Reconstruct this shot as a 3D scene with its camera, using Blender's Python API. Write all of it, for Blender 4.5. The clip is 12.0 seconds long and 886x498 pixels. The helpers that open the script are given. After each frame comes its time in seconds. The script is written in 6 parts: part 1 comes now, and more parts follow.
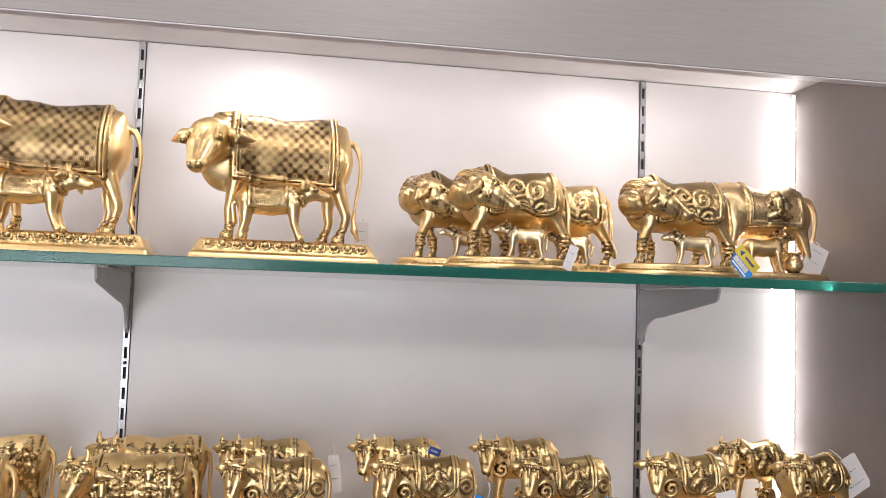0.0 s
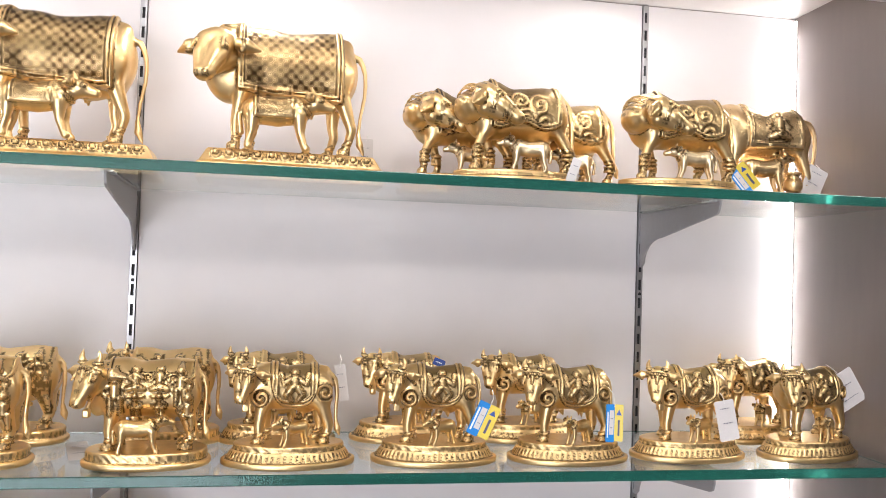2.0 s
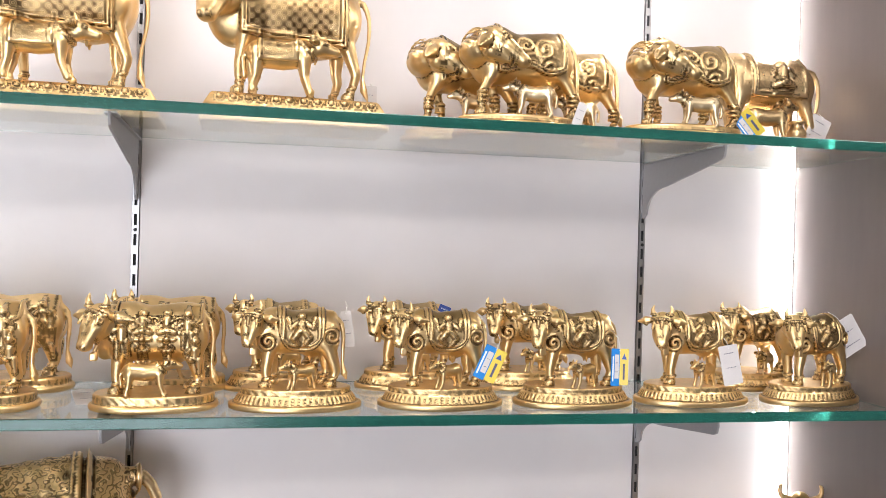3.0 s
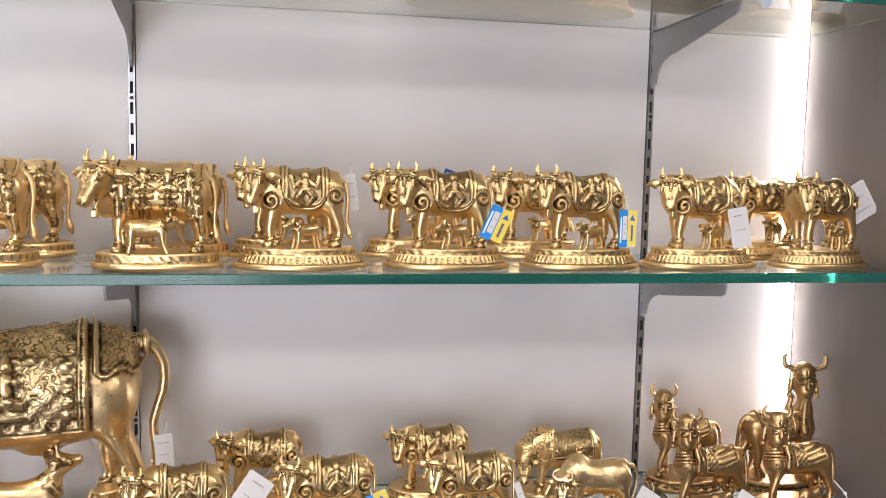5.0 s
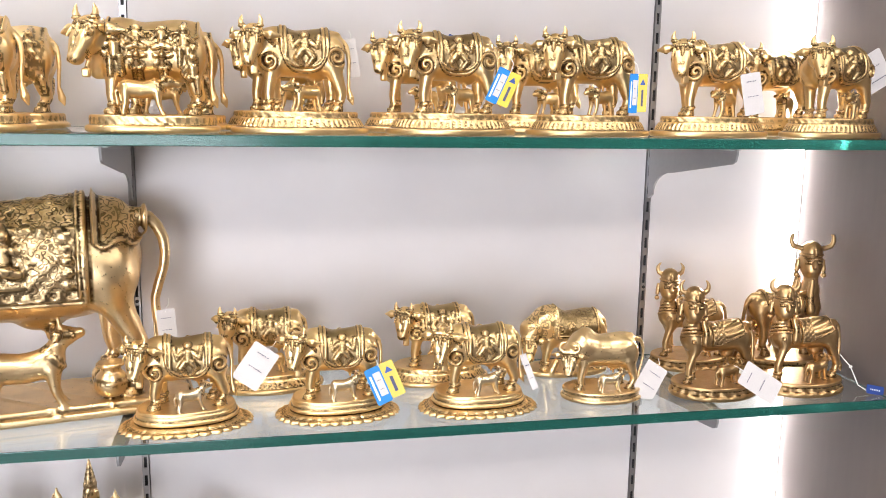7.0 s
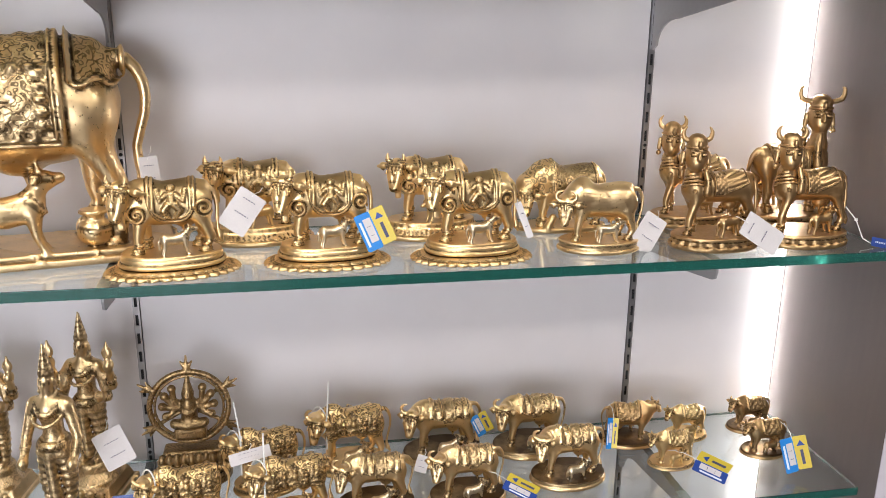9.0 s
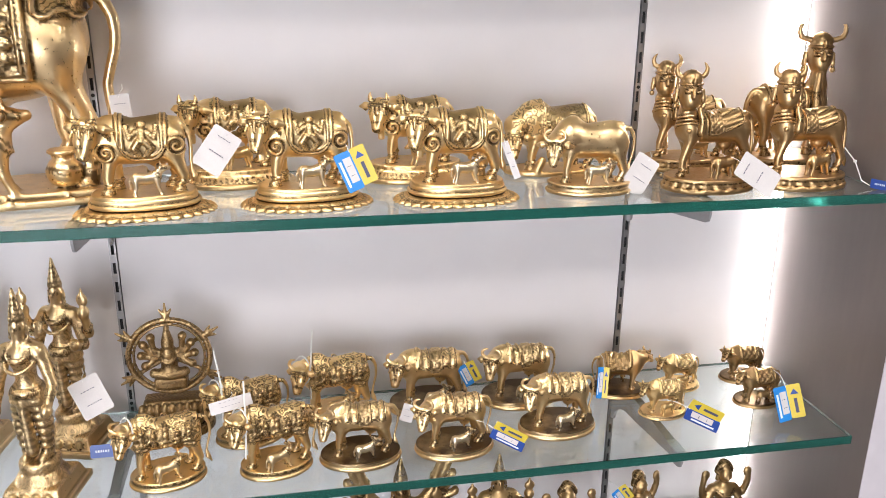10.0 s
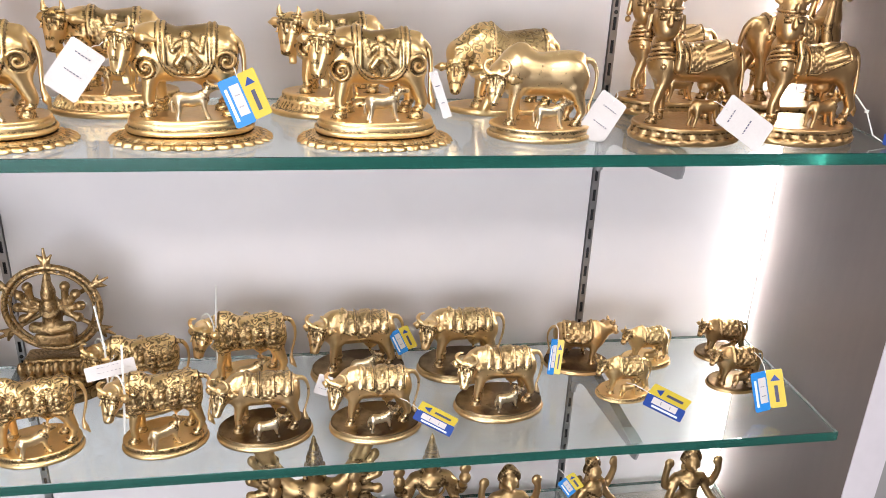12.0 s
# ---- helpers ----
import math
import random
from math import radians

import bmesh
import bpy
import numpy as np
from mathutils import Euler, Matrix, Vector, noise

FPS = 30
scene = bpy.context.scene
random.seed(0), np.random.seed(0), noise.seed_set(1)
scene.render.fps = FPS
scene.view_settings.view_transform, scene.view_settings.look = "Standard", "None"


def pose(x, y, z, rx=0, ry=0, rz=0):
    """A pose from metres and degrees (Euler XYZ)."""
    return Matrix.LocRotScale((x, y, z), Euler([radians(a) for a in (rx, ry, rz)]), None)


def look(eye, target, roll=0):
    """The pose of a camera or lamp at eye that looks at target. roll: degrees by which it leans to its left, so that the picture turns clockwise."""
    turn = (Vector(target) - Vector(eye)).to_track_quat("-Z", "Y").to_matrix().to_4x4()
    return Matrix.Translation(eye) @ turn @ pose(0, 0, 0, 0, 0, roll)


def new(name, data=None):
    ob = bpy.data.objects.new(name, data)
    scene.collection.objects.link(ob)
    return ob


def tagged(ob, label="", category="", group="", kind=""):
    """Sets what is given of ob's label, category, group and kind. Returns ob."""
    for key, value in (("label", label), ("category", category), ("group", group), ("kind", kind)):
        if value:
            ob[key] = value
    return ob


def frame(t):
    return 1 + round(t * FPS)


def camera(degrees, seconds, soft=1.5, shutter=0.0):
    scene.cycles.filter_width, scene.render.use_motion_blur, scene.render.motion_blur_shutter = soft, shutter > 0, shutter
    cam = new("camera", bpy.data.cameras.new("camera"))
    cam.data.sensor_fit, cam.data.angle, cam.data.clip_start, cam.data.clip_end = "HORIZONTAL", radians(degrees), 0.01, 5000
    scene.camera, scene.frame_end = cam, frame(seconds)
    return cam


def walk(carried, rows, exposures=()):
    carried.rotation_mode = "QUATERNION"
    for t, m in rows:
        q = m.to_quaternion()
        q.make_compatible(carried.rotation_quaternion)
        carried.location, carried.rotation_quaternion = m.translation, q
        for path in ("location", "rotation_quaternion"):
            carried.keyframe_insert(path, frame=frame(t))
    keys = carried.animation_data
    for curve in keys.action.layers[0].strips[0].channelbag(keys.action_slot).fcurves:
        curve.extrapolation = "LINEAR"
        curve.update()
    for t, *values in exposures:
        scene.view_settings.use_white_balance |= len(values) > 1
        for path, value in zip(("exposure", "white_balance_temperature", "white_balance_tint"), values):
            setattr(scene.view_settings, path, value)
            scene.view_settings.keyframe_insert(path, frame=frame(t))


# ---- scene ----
cam = camera(57.4, 12.0, soft=0.85)
PATH = [
    (0, (-0.003, 0.016, 1.54), (0.325, 1.984, 1.671), 1.8),
    (0.5, (-0.005, 0.025, 1.515), (0.33, 1.993, 1.632), 2.0),
    (1, (-0.006, 0.022, 1.495), (0.337, 1.99, 1.593), 2.0),
    (1.5, (-0.011, 0.016, 1.477), (0.33, 1.985, 1.555), 2.0),
    (2, (-0.014, 0.008, 1.456), (0.326, 1.978, 1.513), 1.8),
    (2.5, (-0.025, 0.012, 1.434), (0.322, 1.981, 1.469), 1.8),
    (3, (-0.032, 0.014, 1.41), (0.33, 1.981, 1.411), 1.6),
    (5, (-0.034, 0.031, 1.316), (0.33, 1.989, 1.137), 1.2),
    (5.5, (-0.032, 0.038, 1.291), (0.322, 1.995, 1.082), 1.0),
    (6, (-0.028, 0.039, 1.263), (0.331, 1.99, 1.009), 0.7),
    (6.5, (-0.037, 0.045, 1.243), (0.334, 1.988, 0.948), 0.7),
    (7, (-0.043, 0.047, 1.219), (0.331, 1.983, 0.884), 0.8),
    (9, (-0.021, 0.062, 1.119), (0.335, 1.953, 0.574), 0.6),
    (9.5, (-0.011, 0.069, 1.095), (0.346, 1.945, 0.503), 0.5),
    (10, (0.003, 0.085, 1.076), (0.36, 1.951, 0.452), 0.5),
    (10.5, (0.027, 0.099, 1.062), (0.38, 1.954, 0.404), 0.3),
    (11, (0.055, 0.135, 1.048), (0.395, 1.976, 0.345), 0.4),
    (11.5, (0.096, 0.186, 1.045), (0.426, 2.009, 0.292), 1.2),
    (12, (0.155, 0.248, 1.043), (0.466, 2.062, 0.26), 2.4),
]
walk(cam, [(t, look(eye, target, roll)) for t, eye, target, roll in PATH], [(0.0, -0.42), (1.0, -0.28), (3.0, -0.08), (5.0, -0.24), (6.0, -0.06), (6.5, 0.12), (7.0, 0.25), (8.0, 0.05), (9.0, -0.12), (10.0, 0.15), (12.0, 0.28)])

# ---- world and lights ----
world = bpy.data.worlds.new("shop_air")
scene.world = world
world.use_nodes = True
world.node_tree.nodes["Background"].inputs[0].default_value = (0.9, 0.92, 1.0, 1)
world.node_tree.nodes["Background"].inputs[1].default_value = 0.05

# main planes of the display niche
WALL, FRONT, SIDE, LEFT = 1.382, 1.083, 0.880, -1.300
SOFFIT, FASCIA_Y, FASCIA_Z = 1.951, 1.055, 1.880
SHELF_TOPS = (1.588, 1.187, 0.792, 0.391, 0.090)
GLASS = 0.0145
UPRIGHTS = (-0.283, 0.582)
FLOOR, CEILING = -0.42, 2.62
DOWNLIGHTS = (-1.21, -0.64, -0.07, 0.50)
DOWNLIGHT_Y = 1.243


def lamp(name, m, size, size_y, watts, colour, shape="RECTANGLE", spread=180):
    data = bpy.data.lights.new(name, "AREA")
    data.shape, data.size, data.size_y, data.energy, data.color = shape, size, size_y, watts, colour
    data.spread = radians(spread)
    ob = new(name, data)
    ob.matrix_world = m
    return ob


for x in DOWNLIGHTS:
    lamp("downlight_lamp", pose(x, DOWNLIGHT_Y, SOFFIT - 0.008), 0.08, 0.08, 0.48, (1.0, 0.955, 0.93), "DISK", 180)
# strip in the right rear corner shines along the back wall
lamp("strip_lamp", pose(SIDE - 0.005, WALL - 0.005, 0.95, 0, 90, 0), 1.95, 0.008, 6.4, (1.0, 0.97, 0.95))
# unseen left twin, added and turned up to brighten the left wall
lamp("strip_lamp", pose(LEFT + 0.005, WALL - 0.005, 0.95, 0, -90, 0), 1.95, 0.008, 7.5, (1.0, 0.97, 0.95))
# a strip hidden behind the fascia washes the top of the wall
lamp("pelmet_lamp", pose((LEFT + SIDE) / 2, FASCIA_Y + 0.022, FASCIA_Z + 0.03, 90, 0, 0), 2.14, 0.008, 2.1, (1.0, 0.96, 0.94))
# added cool fill from behind the camera, placed as a shop front window
lamp("front_fill_lamp", pose(-1.65, -3.19, 0.85, 90, 0, 0), 2.7, 2.2, 122.0, (0.89, 0.91, 1.0))
# unseen shop ceiling panels, added as fill on the statues
CEILING_PANELS = ((-1.2, 0.35), (0.2, 0.0), (1.9, 0.0), (-1.5, -1.7), (0.2, -1.7), (1.9, -1.7))
for x, y in CEILING_PANELS:
    lamp("ceiling_fill", pose(x, y, CEILING - 0.03), 0.58, 0.58, 18.0, (1.0, 0.945, 0.90))


# ---- materials ----
def material(name, colour=(0.8, 0.8, 0.8), rough=0.5, metal=0.0):
    mat = bpy.data.materials.new(name)
    mat.use_nodes = True
    b = mat.node_tree.nodes["Principled BSDF"]
    b.inputs["Base Color"].default_value = (*colour, 1)
    b.inputs["Roughness"].default_value = rough
    b.inputs["Metallic"].default_value = metal
    return mat, mat.node_tree, b


def node(tree, kind, **values):
    n = tree.nodes.new(kind)
    for key, value in values.items():
        n.inputs[key].default_value = value
    return n


def ramp(tree, source, stops):
    r = tree.nodes.new("ShaderNodeValToRGB")
    r.color_ramp.elements[0].position, r.color_ramp.elements[0].color = stops[0][0], (*stops[0][1], 1)
    r.color_ramp.elements[1].position, r.color_ramp.elements[1].color = stops[-1][0], (*stops[-1][1], 1)
    for p, c in stops[1:-1]:
        e = r.color_ramp.elements.new(p)
        e.color = (*c, 1)
    tree.links.new(source, r.inputs[0])
    return r.outputs[0]


def varied(name, colour, rough, scale, amount=0.12, metal=0.0, bump=0.0, stretch=(1, 1, 1), fine=None):
    """A surface with drifting tone, a finer grain, and uneven gloss."""
    mat, tree, b = material(name, colour, rough, metal)
    co = tree.nodes.new("ShaderNodeTexCoord")
    mp = node(tree, "ShaderNodeMapping", Scale=stretch)
    tree.links.new(co.outputs["Object"], mp.inputs[0])
    big = node(tree, "ShaderNodeTexNoise", Scale=scale, Detail=3.0)
    small = node(tree, "ShaderNodeTexNoise", Scale=fine or scale * 14, Detail=5.0)
    for n in (big, small):
        tree.links.new(mp.outputs[0], n.inputs["Vector"])
    add = tree.nodes.new("ShaderNodeMath")
    add.operation = "ADD"
    tree.links.new(big.outputs["Fac"], add.inputs[0])
    tree.links.new(small.outputs["Fac"], add.inputs[1])
    half = tree.nodes.new("ShaderNodeMath")
    half.operation = "MULTIPLY"
    half.inputs[1].default_value = 0.5
    tree.links.new(add.outputs[0], half.inputs[0])
    lo = tuple(c * (1 - amount) for c in colour)
    hi = tuple(min(1, c * (1 + amount)) for c in colour)
    tree.links.new(ramp(tree, half.outputs[0], ((0.3, lo), (0.7, hi))), b.inputs["Base Color"])
    r = node(tree, "ShaderNodeMapRange")
    r.inputs[3].default_value, r.inputs[4].default_value = rough * 0.75, min(1, rough * 1.3)
    tree.links.new(half.outputs[0], r.inputs[0])
    tree.links.new(r.outputs[0], b.inputs["Roughness"])
    if bump:
        bp = node(tree, "ShaderNodeBump", Strength=0.5, Distance=bump)
        tree.links.new(small.outputs["Fac"], bp.inputs["Height"])
        tree.links.new(bp.outputs[0], b.inputs["Normal"])
    return mat


def brass_material(name, colour, dark, rough):
    """Cast brass: polished high parts, engraved ground left oxidised dark, crease shade painted into the hollows,
    silvery white metal where tone is 1.
    """
    mat, tree, b = material(name, colour, rough, 1.0)
    info = tree.nodes.new("ShaderNodeObjectInfo")
    co = tree.nodes.new("ShaderNodeTexCoord")
    pat, tone = tree.nodes.new("ShaderNodeAttribute"), tree.nodes.new("ShaderNodeAttribute")
    pat.attribute_name, tone.attribute_name = "patina_shade", "tone"
    big = node(tree, "ShaderNodeTexNoise", Scale=28.0, Detail=4.0)
    fine = node(tree, "ShaderNodeTexNoise", Scale=260.0, Detail=2.0)
    for n in (big, fine):
        tree.links.new(co.outputs["Object"], n.inputs["Vector"])
    base = ramp(tree, big.outputs["Fac"], ((0.3, tuple(c * 0.86 for c in colour)), (0.7, tuple(min(1, c * 1.08) for c in colour))))
    hue = tree.nodes.new("ShaderNodeHueSaturation")
    vary = node(tree, "ShaderNodeMapRange")
    vary.inputs[3].default_value, vary.inputs[4].default_value = 0.88, 1.08
    tree.links.new(info.outputs["Random"], vary.inputs[0])
    tree.links.new(vary.outputs[0], hue.inputs["Value"])
    tree.links.new(base, hue.inputs["Color"])
    silver = tree.nodes.new("ShaderNodeMix")
    silver.data_type = "RGBA"
    silver.inputs[7].default_value = (0.82, 0.74, 0.58, 1)
    tree.links.new(tone.outputs["Fac"], silver.inputs[0])
    tree.links.new(hue.outputs[0], silver.inputs[6])
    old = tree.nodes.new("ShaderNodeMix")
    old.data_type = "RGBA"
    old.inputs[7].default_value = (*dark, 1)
    # the oxidised and shaded tones break up unevenly
    cut = tree.nodes.new("ShaderNodeAttribute")
    cut.attribute_name = "relief"
    drift = node(tree, "ShaderNodeTexNoise", Scale=140.0, Detail=2.0)
    tree.links.new(co.outputs["Object"], drift.inputs["Vector"])
    push = tree.nodes.new("ShaderNodeVectorMath")
    push.operation = "MULTIPLY_ADD"
    push.inputs[1].default_value = (0.004, 0.004, 0.004)
    tree.links.new(drift.outputs["Color"], push.inputs[0])
    tree.links.new(co.outputs["Object"], push.inputs[2])
    curl = node(tree, "ShaderNodeTexNoise", Scale=105.0, Detail=0.6)
    tree.links.new(push.outputs[0], curl.inputs["Vector"])
    turns = tree.nodes.new("ShaderNodeMath")
    turns.operation = "MULTIPLY"
    turns.inputs[1].default_value = 26.0
    tree.links.new(curl.outputs["Fac"], turns.inputs[0])
    wave = tree.nodes.new("ShaderNodeMath")
    wave.operation = "SINE"
    tree.links.new(turns.outputs[0], wave.inputs[0])
    groove = node(tree, "ShaderNodeMapRange")
    groove.inputs[1].default_value, groove.inputs[2].default_value = -0.05, 0.75
    groove.inputs[3].default_value, groove.inputs[4].default_value = 0.0, 1.0
    tree.links.new(wave.outputs[0], groove.inputs[0])
    lines = tree.nodes.new("ShaderNodeMath")
    lines.operation = "MULTIPLY"
    tree.links.new(groove.outputs[0], lines.inputs[0])
    tree.links.new(cut.outputs["Fac"], lines.inputs[1])
    oxide_shade = tree.nodes.new("ShaderNodeMath")
    oxide_shade.operation = "MAXIMUM"
    # rings punched over the caparisons in diamond rows
    apart, flat = tree.nodes.new("ShaderNodeSeparateXYZ"), tree.nodes.new("ShaderNodeCombineXYZ")
    tree.links.new(co.outputs["Object"], apart.inputs[0])
    tree.links.new(apart.outputs[0], flat.inputs[0])
    tree.links.new(apart.outputs[2], flat.inputs[1])
    diamond = tree.nodes.new("ShaderNodeMapping")
    diamond.inputs["Rotation"].default_value = (0, 0, radians(45))
    tree.links.new(flat.outputs[0], diamond.inputs["Vector"])
    dots = node(tree, "ShaderNodeTexVoronoi", Scale=98.0, Randomness=0.14)
    dots.voronoi_dimensions = "2D"
    tree.links.new(diamond.outputs[0], dots.inputs["Vector"])
    ring = ramp(tree, dots.outputs["Distance"], ((0.10, (1, 1, 1)), (0.14, (0, 0, 0)), (0.195, (0, 0, 0)), (0.23, (1, 1, 1)), (0.325, (1, 1, 1)), (0.355, (0.1, 0.1, 0.1)), (0.40, (0.1, 0.1, 0.1)), (0.44, (1, 1, 1))))
    studs = tree.nodes.new("ShaderNodeAttribute")
    studs.attribute_name = "studs"
    punched = tree.nodes.new("ShaderNodeMath")
    punched.operation = "MULTIPLY"
    tree.links.new(ring, punched.inputs[0])
    tree.links.new(studs.outputs["Fac"], punched.inputs[1])
    cuts = tree.nodes.new("ShaderNodeMath")
    cuts.operation = "MAXIMUM"
    tree.links.new(lines.outputs[0], cuts.inputs[0])
    tree.links.new(punched.outputs[0], cuts.inputs[1])
    tree.links.new(cuts.outputs[0], oxide_shade.inputs[0])
    tree.links.new(pat.outputs["Fac"], oxide_shade.inputs[1])
    # hand-filed unevenness under the cut lines
    filed = node(tree, "ShaderNodeTexNoise", Scale=60.0, Detail=1.0)
    tree.links.new(co.outputs["Object"], filed.inputs["Vector"])
    dents = node(tree, "ShaderNodeBump", Strength=0.05, Distance=0.003)
    tree.links.new(filed.outputs["Fac"], dents.inputs["Height"])
    bp = node(tree, "ShaderNodeBump", Strength=0.6, Distance=0.0010)
    bp.invert = True
    tree.links.new(cuts.outputs[0], bp.inputs["Height"])
    tree.links.new(dents.outputs[0], bp.inputs["Normal"])
    tree.links.new(bp.outputs[0], b.inputs["Normal"])
    worn = tree.nodes.new("ShaderNodeMath")
    worn.operation = "MULTIPLY"
    spread = node(tree, "ShaderNodeMapRange")
    spread.inputs[1].default_value, spread.inputs[2].default_value = 0.3, 0.55
    spread.inputs[3].default_value, spread.inputs[4].default_value = 0.55, 1.0
    tree.links.new(big.outputs["Fac"], spread.inputs[0])
    tree.links.new(oxide_shade.outputs[0], worn.inputs[0])
    tree.links.new(spread.outputs[0], worn.inputs[1])
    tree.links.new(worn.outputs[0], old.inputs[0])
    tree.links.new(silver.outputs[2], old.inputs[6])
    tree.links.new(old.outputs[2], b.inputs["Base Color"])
    r = node(tree, "ShaderNodeMapRange")
    r.inputs[1].default_value, r.inputs[2].default_value = 0.3, 0.7
    r.inputs[3].default_value, r.inputs[4].default_value = rough * 0.85, rough * 1.25
    tree.links.new(fine.outputs["Fac"], r.inputs[0])
    tree.links.new(r.outputs[0], b.inputs["Roughness"])
    return mat


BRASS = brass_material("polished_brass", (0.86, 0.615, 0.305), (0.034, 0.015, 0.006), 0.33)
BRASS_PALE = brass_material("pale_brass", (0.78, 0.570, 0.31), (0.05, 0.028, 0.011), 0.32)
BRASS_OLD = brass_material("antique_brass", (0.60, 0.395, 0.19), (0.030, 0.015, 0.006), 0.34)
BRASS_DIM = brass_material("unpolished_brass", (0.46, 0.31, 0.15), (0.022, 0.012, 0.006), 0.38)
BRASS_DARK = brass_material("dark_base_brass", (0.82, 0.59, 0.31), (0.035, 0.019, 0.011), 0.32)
WHITE = varied("white_laminate", (0.77, 0.73, 0.735), 0.45, 1.2, 0.03)
SOFFIT_MAT = varied("glossy_grey_laminate", (0.60, 0.57, 0.56), 0.22, 2.0, 0.05)
FASCIA_MAT = varied("brushed_grey_laminate", (0.33, 0.30, 0.285), 0.38, 1.5, 0.10, 0.0, 0.0002, (0.3, 1, 6), 60.0)
SIDE_MAT = varied("taupe_laminate", (0.145, 0.118, 0.107), 0.40, 1.6, 0.08, 0.0, 0.0001, (1, 1, 0.15), 80.0)
EDGE_BAND = varied("pale_edge_band", (0.62, 0.58, 0.62), 0.45, 3.0, 0.05)
STEEL = varied("zinc_steel", (0.42, 0.41, 0.42), 0.38, 9.0, 0.12, 0.9, 0.0001)
BRACKET_MAT = varied("grey_painted_steel", (0.30, 0.29, 0.295), 0.42, 8.0, 0.08, 0.1, 0.0001)
SLOT_DARK = varied("dark_slot", (0.03, 0.03, 0.032), 0.7, 12.0, 0.2)
PAPER = varied("white_paper", (0.62, 0.585, 0.58), 0.6, 30.0, 0.05)
BLUE = varied("blue_print", (0.02, 0.22, 0.62), 0.35, 25.0, 0.08)
NAVY = varied("dark_blue_print", (0.02, 0.06, 0.28), 0.35, 25.0, 0.08)
YELLOW = varied("yellow_print", (0.66, 0.50, 0.05), 0.35, 25.0, 0.06)
INK = varied("pen_ink", (0.07, 0.07, 0.13), 0.5, 40.0, 0.2)
PALE_INK = varied("pale_print", (0.75, 0.80, 0.88), 0.5, 40.0, 0.05)
STRING = varied("white_thread", (0.78, 0.77, 0.74), 0.7, 60.0, 0.08)
RUBBER = varied("clear_grey_pad", (0.45, 0.47, 0.47), 0.3, 40.0, 0.1)
FLOOR_MAT = varied("shop_floor_tile", (0.13, 0.115, 0.11), 0.3, 2.0, 0.12)
PLASTER = varied("shop_plaster", (0.26, 0.25, 0.25), 0.8, 1.0, 0.08, 0.0, 0.0004)
UNSEEN_WOOD = varied("unseen_dark_wood", (0.12, 0.08, 0.06), 0.4, 3.0, 0.2)


def glow(name, colour, strength):
    mat, tree, b = material(name, colour, 0.4)
    b.inputs["Emission Color"].default_value = (*colour, 1)
    b.inputs["Emission Strength"].default_value = strength
    return mat


DIFFUSER = glow("lit_diffuser", (1.0, 0.98, 0.95), 5.0)
PANEL_GLOW = glow("lit_fill_panel", (1.0, 0.97, 0.93), 1.5)
FRONT_FILL = glow("front_fill_pane", (0.86, 0.93, 1.0), 0.9)
LED = glow("lit_diode", (1.0, 0.99, 0.96), 9.0)
# tape glows by itself, in place of light the strip lamp doesn't give it
TAPE = glow("glowing_tape", (1.0, 0.98, 0.95), 1.6)

GLASS_CLEAR, tree_g, bs = material("clear_float_glass", (0.90, 0.97, 0.95), 0.015)
bs.inputs["Transmission Weight"].default_value = 1.0
bs.inputs["IOR"].default_value = 1.5
GLASS_EDGE, tree_e, bs = material("green_glass_edge", (0.05, 0.34, 0.28), 0.18)
bs.inputs["Transmission Weight"].default_value = 0.5
bs.inputs["IOR"].default_value = 1.5
streak = node(tree_e, "ShaderNodeTexNoise", Scale=4.0, Detail=3.0)
tree_e.links.new(ramp(tree_e, streak.outputs["Fac"], ((0.3, (0.015, 0.12, 0.095)), (0.7, (0.03, 0.20, 0.16)))), bs.inputs["Base Color"])


# ---- mesh helpers ----
def mesh_of(name, bm, mats, smooth=False):
    me = bpy.data.meshes.new(name)
    bm.normal_update()
    bm.to_mesh(me)
    bm.free()
    for m in mats if isinstance(mats, (list, tuple)) else [mats]:
        me.materials.append(m)
    if smooth:
        me.polygons.foreach_set("use_smooth", [True] * len(me.polygons))
    return me


def part(name, bm, mats, parent=None, label="", smooth=False):
    ob = new(name, mesh_of(name, bm, mats, smooth))
    ob.parent = parent
    return tagged(ob, label) if label else ob


def thing(name, label, category, group="", m=None):
    ob = new(name)
    ob.empty_display_size = 0.02
    if m is not None:
        ob.matrix_world = m
    return tagged(ob, label, category, group)


def box(lo, hi, bevel=0.0, bm=None, mat=0):
    bm = bm or bmesh.new()
    made = bmesh.ops.create_cube(bm, size=1.0)["verts"]
    size = [b - a for a, b in zip(lo, hi)]
    for v in made:
        v.co = Vector([lo[i] + (v.co[i] + 0.5) * size[i] for i in range(3)])
    if bevel:
        edges = list({e for v in made for e in v.link_edges})
        bmesh.ops.bevel(bm, geom=edges, offset=bevel, segments=2, affect="EDGES", profile=0.6)
    if mat:
        for v in made:
            if v.is_valid:
                for f in v.link_faces:
                    f.material_index = mat
    return bm


def cylinder(c, r, h, segments=32, bm=None, r2=None):
    bm = bm or bmesh.new()
    bmesh.ops.create_cone(bm, cap_ends=True, segments=segments, radius1=r, radius2=r if r2 is None else r2, depth=h, matrix=pose(*c))
    return bm


def structure(name, bm, mats, label):
    return tagged(part(name, bm, mats), label, name.split("_")[0], "", "structure")


